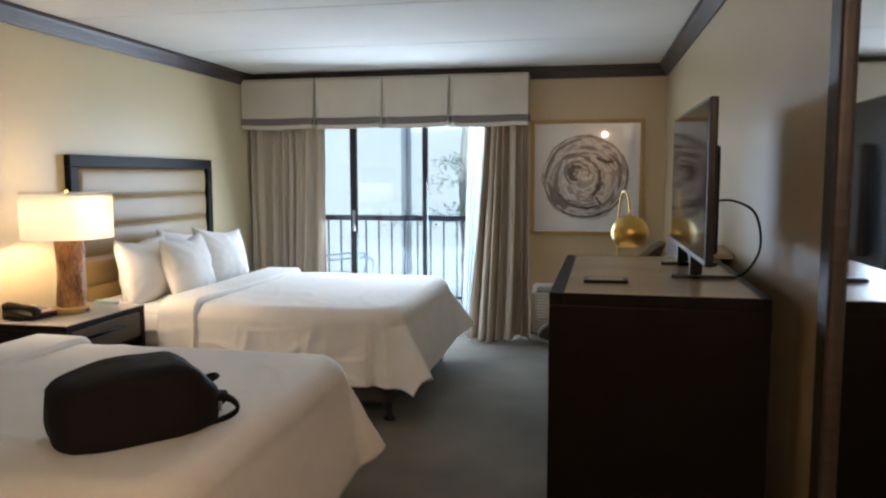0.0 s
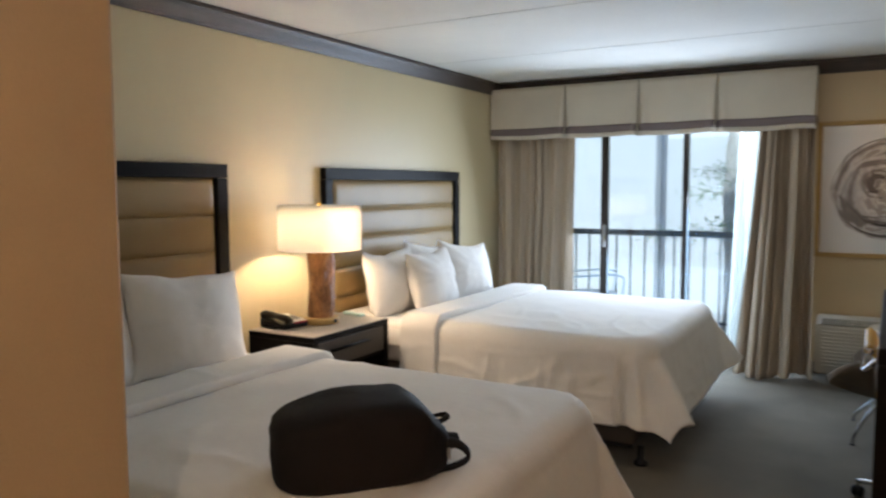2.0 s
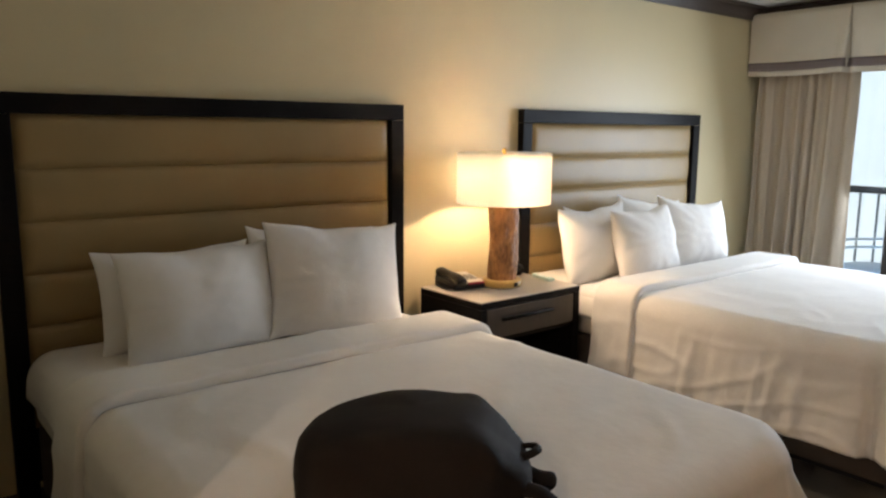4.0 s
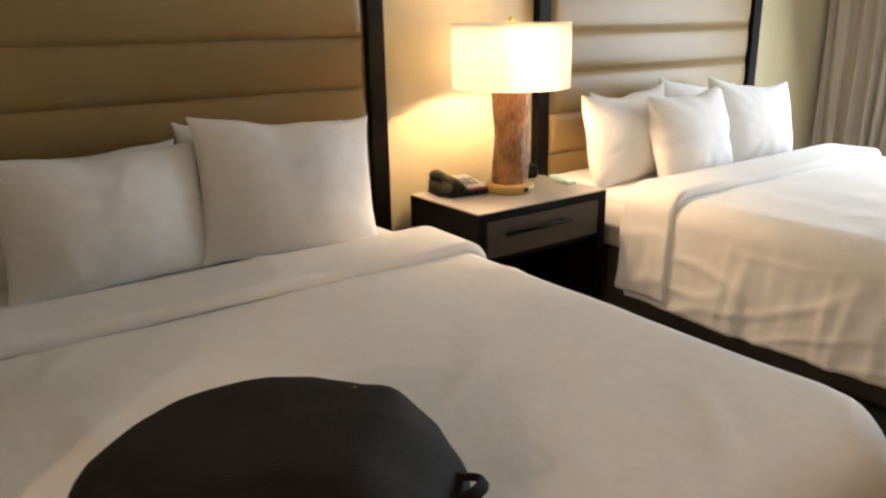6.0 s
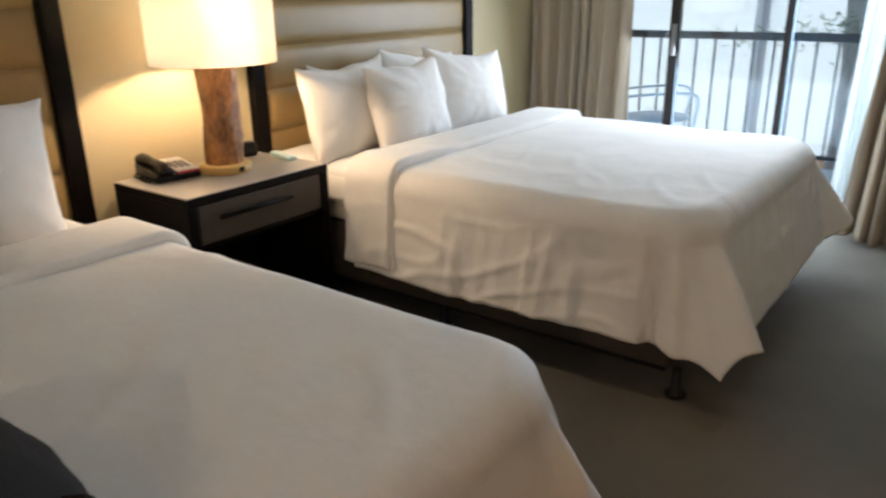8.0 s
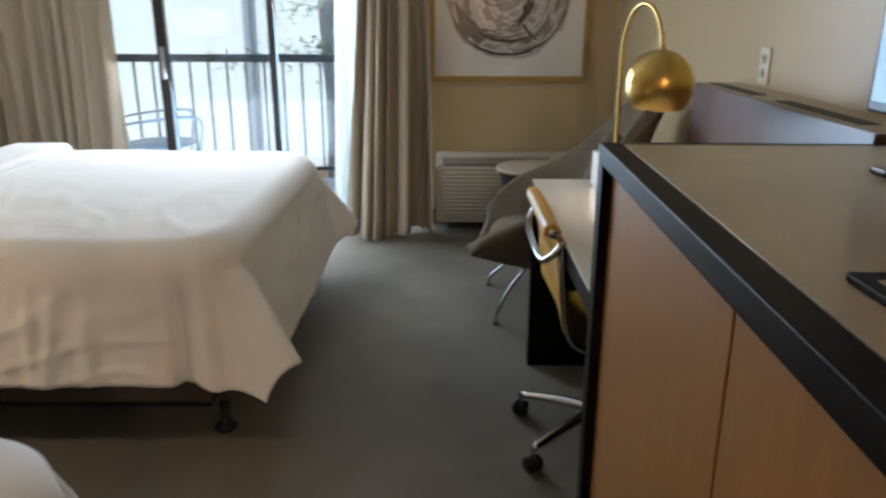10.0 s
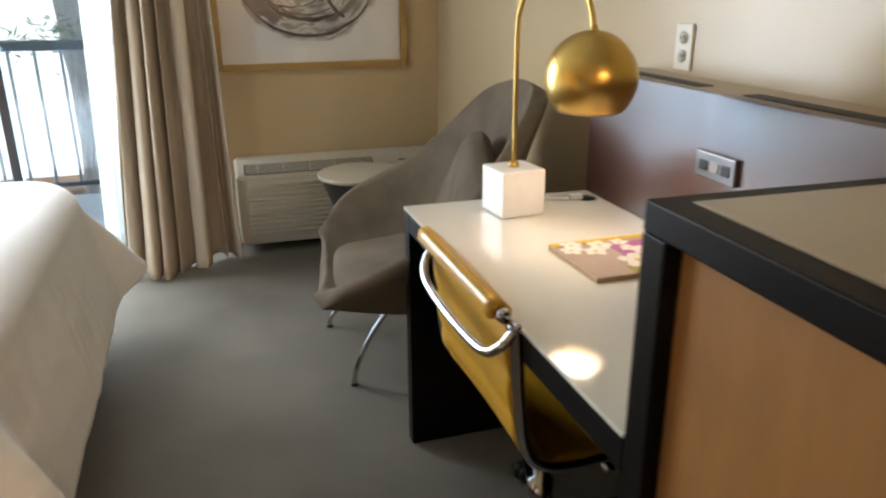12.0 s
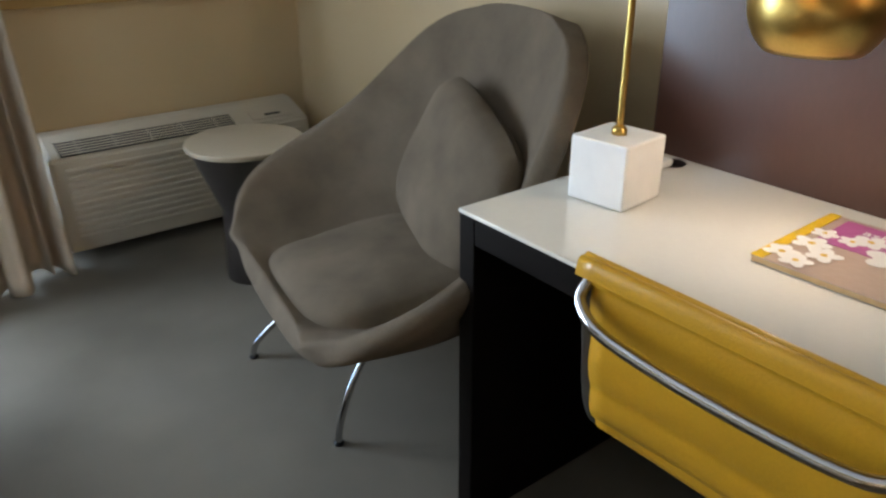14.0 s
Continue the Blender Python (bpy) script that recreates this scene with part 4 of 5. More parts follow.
# ---- mirror ----
my0, my1, mz0, mz1 = 1.05, 2.20, 0.28, 2.12
mr = thing("wall_mirror", (0, 0, 0), "large wall mirror in a broad dark wooden frame", "mirror")
mx = RIGHT - 0.003
fw = 0.095
for n_, lo, hi in (("stile", (mx - 0.045, my1 - fw, mz0), (mx, my1, mz1)), ("stile", (mx - 0.045, my0, mz0), (mx, my0 + fw, mz1)), ("top_rail", (mx - 0.045, my0 + fw, mz1 - fw), (mx, my1 - fw, mz1)), ("bottom_rail", (mx - 0.045, my0 + fw, mz0), (mx, my1 - fw, mz0 + fw))):
    part(n_, box(lo, hi, 0.016, 3), TRIMWOOD, mr)
part("glass", box((mx - 0.022, my0 + fw - 0.01, mz0 + fw - 0.01), (mx - 0.016, my1 - fw + 0.01, mz1 - fw + 0.01)), MIRROR, mr, "silvered mirror glass")

# ---- desk ----
kx0, kx1, ky0, ky1, kz = -0.008, 0.56, 3.615, 4.79, 0.747
dk = thing("desk", (0, 0, 0), "desk with a glossy cream top on dark wooden sides", "desk")
part("top", box((kx0, ky0, kz - 0.008), (kx1 - 0.002, ky1, kz), 0.002), DESKTOP, dk, "glossy cream glass top")
part("apron", box((kx0 + 0.002, ky0, kz - 0.062), (kx0 + 0.03, ky1 - 0.046, kz - 0.0085), 0.002), ESPRESSO, dk)
part("underside", box((kx0 + 0.031, ky0, kz - 0.045), (kx1 - 0.004, ky1 - 0.046, kz - 0.0085)), ESPRESSO, dk)
part("side", box((kx0 + 0.002, ky1 - 0.045, 0), (kx1 - 0.004, ky1 - 0.001, kz - 0.0085), 0.003), ESPRESSO, dk)
part("modesty_panel", box((kx1 - 0.05, ky0, 0.12), (kx1 - 0.03, ky1 - 0.046, kz - 0.046)), ESPRESSO, dk)
part("grommet", lathe([(0, 0.0005), (0.028, 0.0005), (0.030, 0.002), (0.028, 0.003), (0, 0.002)], 24, at=(0.512, 4.705, kz)), BLACK, dk, "black cable grommet", True)

pn = thing("wall_panel", (0, 0, 0), "dark glossy wooden panel ledge behind the desk", "panel")
pz = 1.10
part("front", box((kx1 + 0.001, ky0, 0), (kx1 + 0.03, ky1 + 0.01, pz), 0.003), DARKWOOD, pn)
part("end", box((kx1 + 0.031, ky1 - 0.015, 0), (RIGHT - 0.014, ky1 + 0.01, pz - 0.026), 0.002), DARKWOOD, pn)
part("ledge", box((kx1 + 0.031, ky0, pz - 0.025), (RIGHT - 0.002, ky1 + 0.01, pz), 0.003), LEDGE, pn, "beige painted ledge")
for a, b in ((4.36, 4.76), (3.74, 4.20)):
    part("vent", box((kx1 + 0.036, a, pz + 0.0005), (kx1 + 0.082, b, pz + 0.0030), 0.001), ACDARK, pn, "black slotted vent")
so = thing("power_socket", (kx1, 4.205, 0.945), "brushed steel power socket strip on the panel", "socket")
part("plate", box((-0.010, -0.068, -0.030), (0.0, 0.068, 0.030), 0.004), GUNMETAL, so)
for y in (-0.038, 0.0, 0.038):
    part("outlet", box((-0.0125, y - 0.014, -0.012), (-0.0095, y + 0.014, 0.012), 0.002), BLACK if y else GREYTAG, so)
ou = thing("wall_outlet", (RIGHT, 4.62, 1.17), "ivory double wall outlet plate", "outlet")
part("plate", box((-0.007, -0.037, -0.06), (0, 0.037, 0.06), 0.003), PLATE, ou)
for z in (-0.024, 0.024):
    r = part("receptacle", lathe([(0, 0), (0.016, 0), (0.017, 0.003), (0, 0.0035)], 20), PLATE, ou, "", True)
    r.matrix_basis = pose(-0.0065, 0, z, 0, -90, 0)
    for y in (-0.006, 0.006):
        part("slot", box((-0.0112, y - 0.0015, z - 0.004), (-0.0095, y + 0.0015, z + 0.006)), BLACK, r).matrix_parent_inverse = r.matrix_basis.inverted()

# desk lamp
dl = thing("desk_lamp", (0.262, 4.652, kz), "brass arc desk lamp on a white marble cube", "lamp", turn=6)
part("base", box((-0.0625, -0.0625, 0.001), (0.0625, 0.0625, 0.124), 0.006, 3), MARBLE, dl, "white marble cube")
bx, by = 0.018, -0.306
arc = [(0, 0, 0.125), (0, 0, 0.30), (0, 0, 0.469)]
arc += [(bx * (1 - math.cos(math.pi * k / 10)) / 2, by * (1 - math.cos(math.pi * k / 10)) / 2, 0.469 + 0.150 * math.sin(math.pi * k / 10)) for k in range(1, 10)]
arc += [(bx, by, 0.469), (bx, by, 0.462)]
part("stem", tube(bend(arc, 4), 0.0065, 12), BRASS, dl, "", True)
part("collar", lathe([(0, 0.124), (0.014, 0.124), (0.014, 0.134), (0.009, 0.140), (0, 0.140)], 20), BRASS, dl, "", True)
ball = [(0.102 * math.sin(math.radians(a)), 0.386 + 0.102 * math.cos(math.radians(a))) for a in range(4, 138, 6)]
ball_in = [(0.099 * math.sin(math.radians(a)), 0.386 + 0.099 * math.cos(math.radians(a))) for a in range(136, 3, -6)]
part("shade", lathe(ball + ball_in, 48, at=(bx, by, 0)), BRASS, dl, "spherical brass shade", True)
# white inner surface added so the lit opening mirrors white in the desktop
inner = [(0.0965 * math.sin(math.radians(a)), 0.386 + 0.0965 * math.cos(math.radians(a))) for a in range(4, 136, 6)]
part("lining", lathe(inner, 48, at=(bx, by, 0)), WHITE, dl, "white lining added for the lit inside of the shade", True)
part("cap", lathe([(0, 0.499), (0.006, 0.499), (0.012, 0.484), (0.012, 0.476), (0, 0.476)], 16, at=(bx, by, 0)), BRASS, dl, "", True)
pw = thing("lamp_cord", (0, 0, kz), "white lamp cord with a plug on the desk", "cable")
part("cord", tube(bend([(0.325, 4.69, 0.02), (0.37, 4.715, 0.012), (0.43, 4.70, 0.008), (0.49, 4.702, 0.008)], 6), 0.004, 8), WHITE, pw, "", True)
part("plug", box((0.455, 4.69, 0.002), (0.495, 4.712, 0.018), 0.004), WHITE, pw)

# magazine; its own x runs along the line of print, y away from the reader
mg = thing("magazine", (0.351, 4.225, kz), "magazine with white blossoms and a magenta corner lying on the desk", "magazine", turn=-88.5)
mw, mh = 0.11, 0.13
part("page_block", box((-mw, -mh, 0.001), (mw, mh, 0.010), 0.001), PAGES, mg, "tan page edges")
part("cover", box((-mw - 0.001, -mh - 0.001, 0.0102), (mw + 0.001, mh + 0.001, 0.0115)), BOOKTAN, mg, "tan printed cover")
part("spine", box((-mw - 0.002, -mh - 0.001, 0.0117), (-mw + 0.018, mh + 0.001, 0.0127)), BOOKYEL, mg, "yellow spine strip")
part("corner_print", box((-0.075, 0.0, 0.0117), (mw, mh - 0.012, 0.0124)), BOOKPINK, mg, "magenta printed corner")
part("edge_print", box((0.07, -0.035, 0.0117), (mw, -0.001, 0.0123)), BOOKOLIVE, mg)
rnd = random.Random(2)
for cx_, cy_, r_ in ((-0.085, -0.085, 0.028), (-0.055, -0.10, 0.026), (-0.07, -0.02, 0.03), (-0.035, -0.05, 0.028), (-0.075, 0.035, 0.022), (-0.03, 0.035, 0.022), (-0.01, 0.055, 0.028), (0.045, 0.01, 0.044), (0.08, 0.035, 0.03)):
    bm = bmesh.new()
    for k in range(5):
        a = 1.257 * k + rnd.uniform(0, 0.5)
        vs_ = []
        for q in range(12):
            e = 2 * math.pi * q / 12
            px, py = r_ * 0.55 + r_ * 0.5 * math.cos(e), r_ * 0.38 * math.sin(e)
            vs_.append(bm.verts.new((cx_ + px * math.cos(a) - py * math.sin(a), cy_ + px * math.sin(a) + py * math.cos(a), 0.0128 + 0.0001 * k)))
        bm.faces.new(vs_)
    part("blossom", bm, PETAL, mg, "white blossom")
    part("blossom_heart", lathe([(0, 0.0136), (r_ * 0.2, 0.0134)], 12, at=(cx_, cy_, 0)), BOOKYEL, mg)
txt = bpy.data.curves.new("title", "FONT")
txt.body, txt.size, txt.extrude = "asheville", 0.033, 0.0003
txt.materials.append(PETAL)
to = new("title", txt)
to.parent, to.location = mg, (-0.035, 0.075, 0.0132)

cup = thing("glass_dish", (0.36, 3.90, kz), "small clear glass dish with a dark rim", "glass")
part("bowl", lathe([(0, 0.002), (0.040, 0.002), (0.048, 0.03), (0.052, 0.06), (0.049, 0.06), (0.045, 0.03), (0.036, 0.008), (0, 0.008)], 32), CUPGLASS, cup, "", True)
part("rim", lathe([(0.049, 0.059), (0.053, 0.059), (0.053, 0.064), (0.049, 0.064), (0.049, 0.059)], 32), BLACKMETAL, cup, "", True)

# ---- desk chair ----
ch = thing("desk_chair", (0, 0, 0), "mustard leather office chair with a chrome frame", "chair")
cy0, cy1 = 3.965, 4.425
prof = bend([(-0.060, 0.768), (-0.055, 0.790), (-0.030, 0.788), (-0.018, 0.740), (-0.008, 0.62), (0.008, 0.50), (0.045, 0.445), (0.13, 0.43), (0.30, 0.445), (0.42, 0.44), (0.445, 0.42)], 10)


def sling(u, v):
    k = v * (len(prof) - 1)
    i = min(int(k), len(prof) - 2)
    p = prof[i].lerp(prof[i + 1], k - i)
    t = (prof[i + 1] - prof[i]).normalized()
    rib = 0.007 * abs(math.sin(v * math.pi * 13)) * smoothstep(0.10, 0.16, v)
    sag = 0.02 * math.sin(math.pi * u) * smoothstep(0.12, 0.4, v)
    return (p.x + rib * t.y + sag * 0.6, cy0 + 0.012 + (cy1 - cy0 + 0.004) * u, p.y - rib * t.x - 0.4 * sag * (v > 0.55))


thick(part("sling", sheet(sling, 16, 150), YELLOW, ch, "ribbed mustard leather sling", True), 0.012, 0)
for y in (cy0, cy1 + 0.026):
    part("side_rail", tube([(p.x, y, p.y) for p in prof[28:]], 0.010, 10, flat=1.3), CHROME, ch, "polished aluminium side rail", True)
part("end_cap", lathe([(0, -0.010), (0.012, -0.010), (0.014, 0), (0.012, 0.010), (0, 0.010)], 20), CHROME, ch, "", True).matrix_basis = pose(-0.043, cy0, 0.777, 90, 0, 0)
part("back_brace", tube(bend([(-0.02, cy1 + 0.026, 0.743), (-0.045, cy1 + 0.02, 0.713), (-0.065, cy1 - 0.05, 0.690), (-0.07, (cy0 + cy1) / 2, 0.683), (-0.065, cy0 + 0.05, 0.690), (-0.045, cy0 + 0.004, 0.713), (-0.02, cy0, 0.743)], 8), 0.010, 12), CHROME, ch, "curved chrome back brace", True)
part("seat_brace", tube([(0.2, cy0, 0.40), (0.2, cy1, 0.40)], 0.012, 10), CHROME, ch, "", True)
ccx, ccy = 0.165, 4.205
part("column", lathe([(0, 0.09), (0.03, 0.09), (0.03, 0.22), (0.018, 0.225), (0.018, 0.40), (0.05, 0.405), (0.05, 0.415), (0, 0.415)], 20, at=(ccx, ccy, 0)), CHROME, ch, "", True)
for k in range(5):
    a = radians(73 + 72 * k)
    ex, ey = ccx + 0.285 * math.cos(a), ccy + 0.285 * math.sin(a)
    lg = part("base_leg", tube(bend([(ccx, ccy, 0.115), (ccx + 0.14 * math.cos(a), ccy + 0.14 * math.sin(a), 0.105), (ex, ey, 0.078)], 5), [0.020 - 0.0008 * i for i in range(11)], 10, flat=0.7), CHROME, ch, "polished aluminium base leg", True)
    cs = part("caster", lathe([(0, -0.026), (0.021, -0.026), (0.027, -0.018), (0.027, -0.006), (0.020, -0.003), (0.020, 0.003), (0.027, 0.006), (0.027, 0.018), (0.021, 0.026), (0, 0.026)], 20), BLACK, lg, "black twin-wheel caster", True)
    cs.matrix_basis = pose(ex, ey, 0.0275, 90, 0, 20 + 50 * k)
    part("fork", tube([(ex, ey, 0.03), (ex, ey, 0.082)], 0.008, 8), CHROME, lg)

# ---- lounge chair ----
wc = thing("lounge_chair", (0, 5.32, 0), "enveloping taupe boucle lounge chair with loose cushions", "armchair", turn=-10)
mid_line = bend([(-0.175, 0.368), (-0.08, 0.322), (0.12, 0.285), (0.28, 0.29), (0.38, 0.36), (0.43, 0.50), (0.47, 0.68), (0.515, 0.84), (0.56, 0.965), (0.58, 1.01)], 8)
NM = len(mid_line) - 1


def ramp_at(v, keys):
    """Soft interpolation of keys."""
    ks, vals = [k for k, _ in keys], [q for _, q in keys]
    return float(np.mean(np.interp([min(1, max(0, v + d)) for d in (-0.07, -0.045, -0.02, 0, 0.02, 0.045, 0.07)], ks, vals)))


RIM = {"half": [(0, 0.30), (0.08, 0.43), (0.18, 0.52), (0.32, 0.555), (0.45, 0.54), (0.58, 0.495), (0.68, 0.45), (0.78, 0.405), (0.88, 0.325), (0.95, 0.24), (1, 0.15)],
       "x": [(0, -0.185), (0.08, -0.165), (0.18, -0.095), (0.32, 0.02), (0.45, 0.13), (0.58, 0.25), (0.68, 0.34), (0.78, 0.42), (0.88, 0.50), (1, 0.565)],
       "z": [(0, 0.375), (0.08, 0.43), (0.18, 0.505), (0.32, 0.565), (0.45, 0.62), (0.58, 0.70), (0.68, 0.785), (0.78, 0.875), (0.88, 0.965), (1, 1.01)]}


def shell(u, v):
    q = 2 * u - 1
    k = v * NM
    i = min(int(k), NM - 1)
    p = mid_line[i].lerp(mid_line[i + 1], k - i)
    half, rx, rz = (ramp_at(v, RIM[key]) for key in ("half", "x", "z"))
    e = abs(q) ** 2.3
    return (p.x + (rx - p.x) * e, half * math.copysign(abs(q) ** 0.95, q), p.y + (rz - p.y) * e)


sh = part("shell", sheet(shell, 36, 56), WOOL, wc, "upholstered boucle shell", True)
thick(sh, 0.055, 0, 1)
cu = part("seat_cushion", pad(0.53, 0.52, 0.12, 21), WOOL, wc, "thick seat cushion", True)
cu.matrix_basis = pose(0.115, 0, 0.375, 0, 85, 0)
cu = part("back_cushion", pad(0.48, 0.44, 0.13, 22), WOOL, wc, "loose back cushion", True)
cu.matrix_basis = pose(0.335, -0.035, 0.60, 20, 17, 0)
for fx, fy in ((-0.076, -0.180), (-0.169, 0.318)):
    part("leg", tube(bend([(0.06, fy * 0.8, 0.28), (fx * 0.3, fy * 0.9, 0.16), (fx * 0.9, fy * 0.99, 0.055), (fx, fy, 0.004)], 5), 0.009, 10), CHROME, wc, "thin chrome leg", True)
    part("leg", tube(bend([(0.36, fy * 0.8, 0.32), (0.43, fy * 0.9, 0.14), (0.47, fy * 0.95, 0.004)], 5), 0.009, 10), CHROME, wc, "thin chrome leg", True)
    part("glide", lathe([(0, 0), (0.014, 0), (0.014, 0.006), (0, 0.007)], 14, at=(fx, fy, 0)), BLACK, wc, "", True)
part("cross_rod", tube(bend([(0.06, -0.144, 0.268), (0.07, 0.05, 0.235), (0.06, 0.254, 0.268)], 6), 0.008, 8), CHROME, wc, "", True)

# ---- side table ----
st = thing("side_table", (0.155, 6.195, 0), "round side table with a sand top and dark hourglass base", "side table")
part("pedestal", lathe([(0, 0), (0.118, 0), (0.120, 0.004), (0.108, 0.24), (0.104, 0.262), (0.110, 0.275), (0.190, 0.488), (0.196, 0.494), (0, 0.494)], 56), DARKTABLE, st, "", True)
part("top", lathe([(0, 0.4945), (0.202, 0.4945), (0.205, 0.498), (0.205, 0.509), (0.202, 0.512), (0, 0.512)], 56), TABLETOP, st, "sand coloured round top")

# ---- air conditioner ----
ac = thing("air_conditioner", (-0.40, FAR - 0.002, 0.052), "ivory through-wall air conditioner unit under the picture", "air conditioner")
aw, ad, af, ah = 1.04, 0.218, 0.365, 0.425
bm = bmesh.new()
pr = [(0, 0), (-ad, 0.0), (-ad - 0.004, af * 0.6), (-ad + 0.004, af), (-0.05, ah), (0, ah)]
ends = [[bm.verts.new((xx, yy, zz)) for yy, zz in pr] for xx in (0, aw)]
for i in range(len(pr)):
    j = (i + 1) % len(pr)
    bm.faces.new((ends[0][i], ends[0][j], ends[1][j], ends[1][i]))
bm.faces.new(ends[0])
bm.faces.new(ends[1][::-1])
bmesh.ops.bevel(bm, geom=list(bm.edges), offset=0.012, segments=3, affect="EDGES")
part("case", bm, ACWHITE, ac)
for k in range(11):
    z = 0.055 + 0.026 * k
    part("louvre", box((0.05, -ad - 0.012, z), (aw - 0.05, -ad + 0.003, z + 0.015), 0.005, 2), ACWHITE, ac)
slope = math.degrees(math.atan2(ah - af, ad - 0.054))
gr = part("grille", box((0.045, 0.012, 0.001), (0.72, 0.108, 0.004)), ACDARK, ac, "dark discharge grille")
gr.matrix_basis = pose(0, -ad + 0.004, af, slope, 0, 0)
for k in range(6):
    part("vane", box((0.05, 0.018 + 0.0165 * k, 0.0045), (0.715, 0.0245 + 0.0165 * k, 0.0068), 0.001, 1), ACWHITE, gr)
for k in range(5):
    part("bar", box((0.045 + 0.1335 * (k + 0.5), 0.014, 0.005), (0.0485 + 0.1335 * (k + 0.5), 0.107, 0.0072)), ACWHITE, gr)
lid = part("control_lid", box((0.80, 0.03, 0.001), (0.98, 0.10, 0.006), 0.002), ACWHITE, ac)
lid.matrix_basis = pose(0, -ad + 0.004, af, slope, 0, 0)
part("finger_slot", box((0.86, 0.045, 0.0062), (0.93, 0.06, 0.0075), 0.001), ACDARK, lid)

# ---- picture ----
px0, px1, pz0, pz1 = -0.438, 0.555, 0.922, 1.952
pc = thing("framed_picture", ((px0 + px1) / 2, FAR, (pz0 + pz1) / 2), "square ink drawing of tree rings in a gold oak frame", "picture")
hw, hh, fw = (px1 - px0) / 2, (pz1 - pz0) / 2, 0.034
for n_, lo, hi in (("frame_side", (-hw, -0.034, -hh), (-hw + fw, -0.002, hh)), ("frame_side", (hw - fw, -0.034, -hh), (hw, -0.002, hh)), ("frame_top", (-hw + fw, -0.034, hh - fw), (hw - fw, -0.002, hh)), ("frame_bottom", (-hw + fw, -0.034, -hh), (hw - fw, -0.002, -hh + fw))):
    part(n_, box(lo, hi, 0.004), GOLDWOOD, pc)
part("print", box((-hw + fw - 0.004, -0.012, -hh + fw - 0.004), (hw - fw + 0.004, -0.008, hh - fw + 0.004)), INK, pc, "grey ink tree-ring drawing")


def stroke(mid, width, mat, seed, depth):
    """A flat brush stroke along a line of (x, z), tapering at its ends."""
    bm = bmesh.new()
    prev = None
    n = len(mid) - 1
    for i, p in enumerate(mid):
        t = (mid[min(n, i + 1)] - mid[max(0, i - 1)]).normalized()
        w = 0.5 * width * (math.sin(math.pi * (0.06 + 0.88 * i / n)) ** 0.5) * (1 + 0.9 * noise.noise(Vector((i * 0.33, seed, 0))))
        d = Vector((-t.y, t.x)) * max(0.001, w)
        row = [bm.verts.new((q.x, -0.0122 - 0.0002 * depth, q.y)) for q in (p - d, p + d)]
        if prev:
            bm.faces.new((prev[0], prev[1], row[1], row[0]))
        prev = row
    part("brush_stroke", bm, mat, pc)


def arc_stroke(cx, cz, r, a0, a1, width, mat, k):
    n = max(8, int(abs(a1 - a0) / 4))
    pts = []
    for i in range(n + 1):
        a = math.radians(a0 + (a1 - a0) * i / n)
        rr = r * (1 + 0.05 * noise.noise(Vector((1.6 * math.cos(a), 1.6 * math.sin(a), 2.0))) + 0.035 * noise.noise(Vector((4 * math.cos(a), 4 * math.sin(a), k))))
        pts.append(Vector((cx + rr * math.cos(a), cz + 0.96 * rr * math.sin(a))))
    stroke(pts, width, mat, k * 1.7, k)


arc_stroke(-0.012, 0.008, 0.375, 28, 205, 0.010, INKDARK, 1)
arc_stroke(-0.012, 0.008, 0.372, 200, 335, 0.014, INKDARK, 2)
arc_stroke(-0.012, 0.008, 0.372, 332, 392, 0.012, INKDARK, 3)
arc_stroke(-0.012, 0.008, 0.340, 95, 185, 0.030, INKMID, 4)
arc_stroke(-0.012, 0.008, 0.325, 188, 242, 0.060, INKMID, 5)
arc_stroke(-0.015, 0.010, 0.290, 225, 300, 0.022, INKDARK, 6)
arc_stroke(-0.030, 0.000, 0.255, 215, 300, 0.012, INKMID, 7)
arc_stroke(-0.095, -0.005, 0.210, 15, 150, 0.030, INKMID, 8)
arc_stroke(-0.095, -0.005, 0.212, 150, 320, 0.009, INKDARK, 9)
arc_stroke(-0.095, -0.005, 0.215, 320, 382, 0.034, INKDARK, 10)
arc_stroke(-0.080, 0.040, 0.060, 50, 270, 0.055, INKDARK, 11)
arc_stroke(-0.080, 0.040, 0.105, -20, 290, 0.018, INKMID, 12)
arc_stroke(0.000, 0.000, 0.300, -20, 50, 0.030, INKMID, 13)
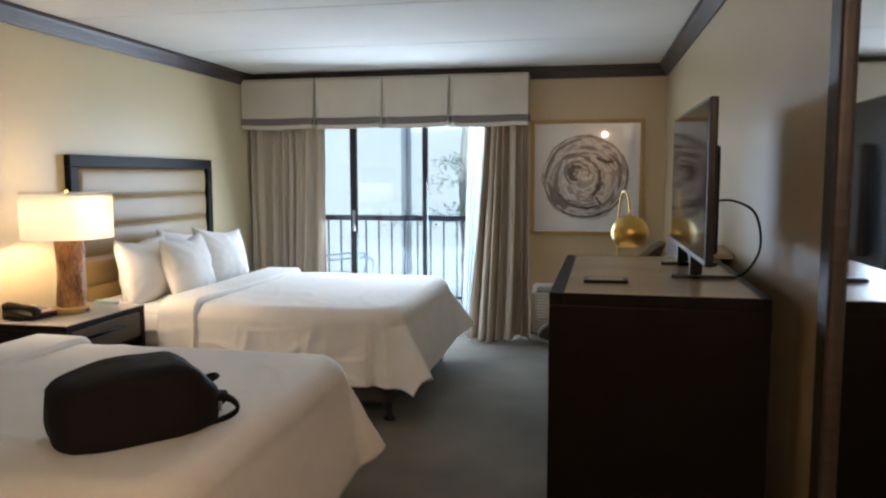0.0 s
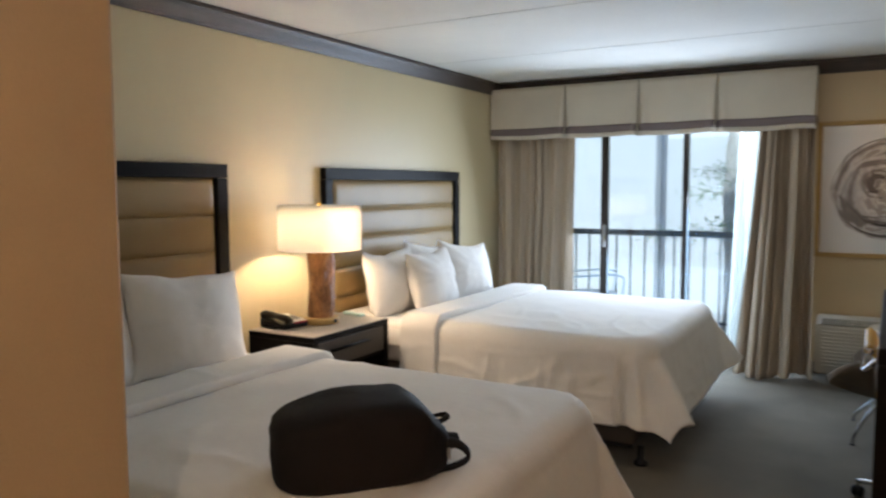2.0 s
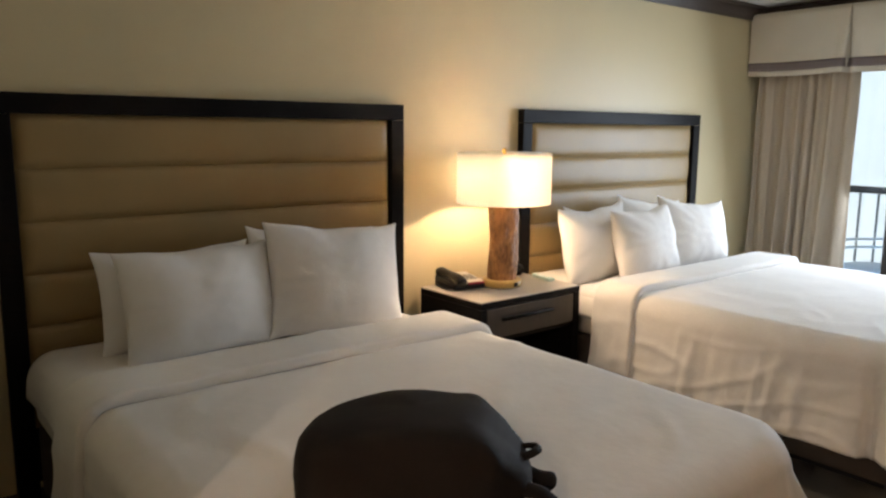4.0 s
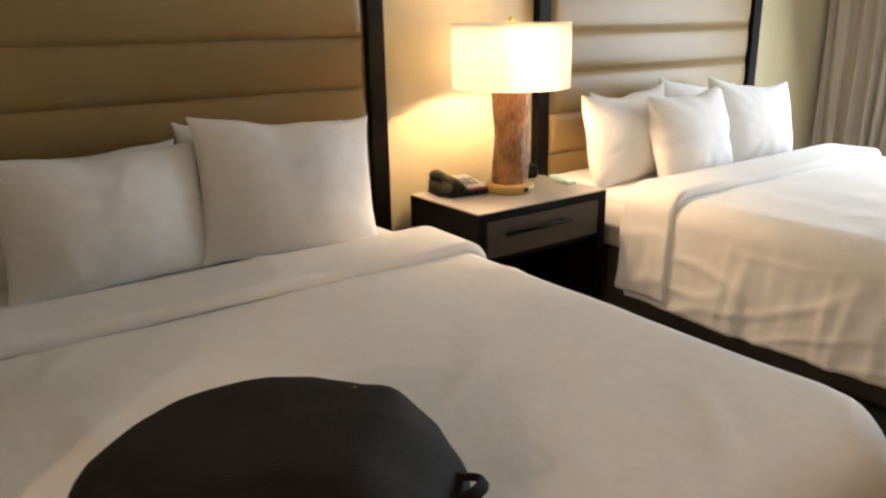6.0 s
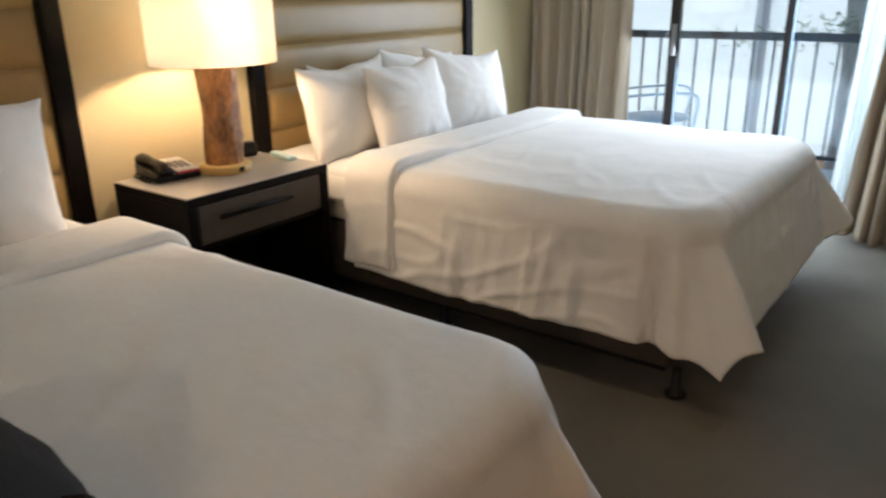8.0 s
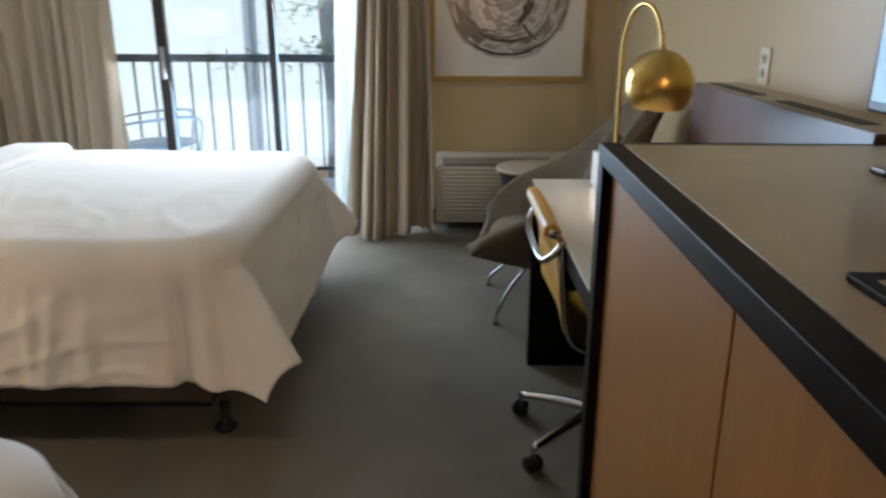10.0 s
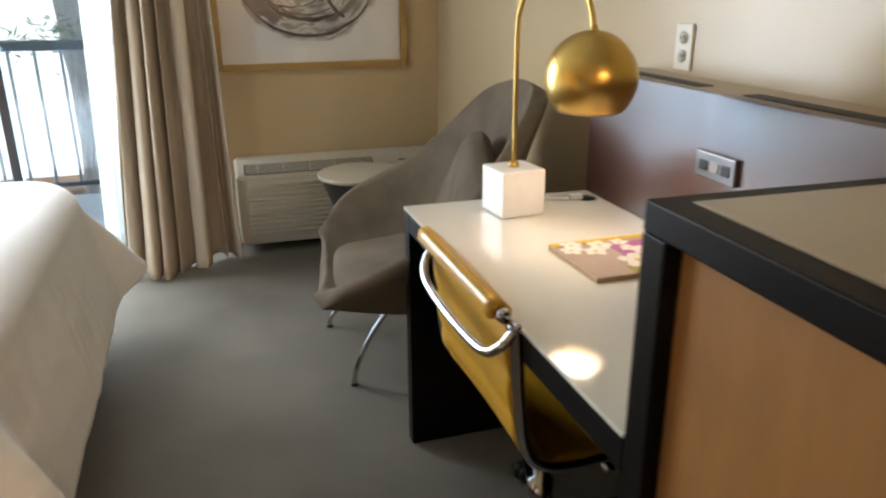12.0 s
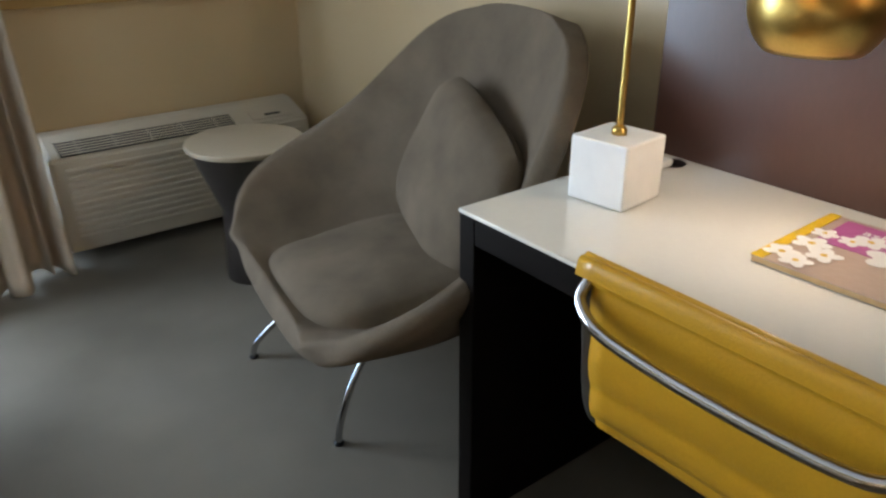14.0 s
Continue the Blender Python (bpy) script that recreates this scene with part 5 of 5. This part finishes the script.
stroke([p.xy for p in bend([(0.14, -0.03, 0), (0.12, -0.09, 0), (0.075, -0.13, 0), (0.055, -0.18, 0)], 6)], 0.030, INKDARK, 3.1, 14)
stroke([p.xy for p in bend([(0.08, -0.16, 0), (0.12, -0.22, 0), (0.17, -0.26, 0)], 6)], 0.022, INKDARK, 4.4, 15)
stroke([p.xy for p in bend([(0.09, 0.18, 0), (0.17, 0.14, 0), (0.24, 0.15, 0)], 6)], 0.030, INKDARK, 5.2, 16)
g = part("glazing", box((-hw + fw - 0.002, -0.024, -hh + fw - 0.002), (hw - fw + 0.002, -0.022, hh - fw + 0.002)), PICGLASS, pc, "clear picture glass")
g.visible_shadow = False

# ---- balcony chair ----
bc = thing("patio_chair", (-2.45, 7.55, -0.02), "pale wrought iron patio chair on the balcony", "chair", turn=25)
for s in (-1, 1):
    part("arm", tube(bend([(0.22, 0.25 * s, 0.0), (0.24, 0.25 * s, 0.35), (0.27, 0.26 * s, 0.58), (0.18, 0.26 * s, 0.64), (-0.15, 0.24 * s, 0.62), (-0.25, 0.22 * s, 0.60)], 6), 0.010, 8), IRON, bc, "", True)
    part("back_post", tube(bend([(-0.20, 0.22 * s, 0.0), (-0.22, 0.22 * s, 0.42), (-0.28, 0.20 * s, 0.80), (-0.34, 0.10 * s, 0.95), (-0.35, 0.0, 0.97)], 6), 0.010, 8), IRON, bc, "", True)
for k in range(5):
    y = -0.16 + 0.08 * k
    part("back_bar", tube(bend([(-0.22, y, 0.42), (-0.28, y, 0.70), (-0.33, y * 0.8, 0.92)], 5), 0.006, 6), IRON, bc, "", True)
part("seat", lathe([(0, 0.0), (0.24, 0.0), (0.25, 0.01), (0.24, 0.02), (0, 0.025)], 28, at=(0, 0, 0.42)), IRON, bc, "", True)

# ---- unseen ceiling light, added in the entry as fill ----
el = thing("ceiling_light", (0.36, -0.45, TOP), "small unseen ceiling light added to brighten the entry and room", "lamp")
part("plate", lathe([(0, -0.002), (0.13, -0.002), (0.135, -0.02), (0.12, -0.03), (0, -0.03)], 36), BRASS, el, "", True)
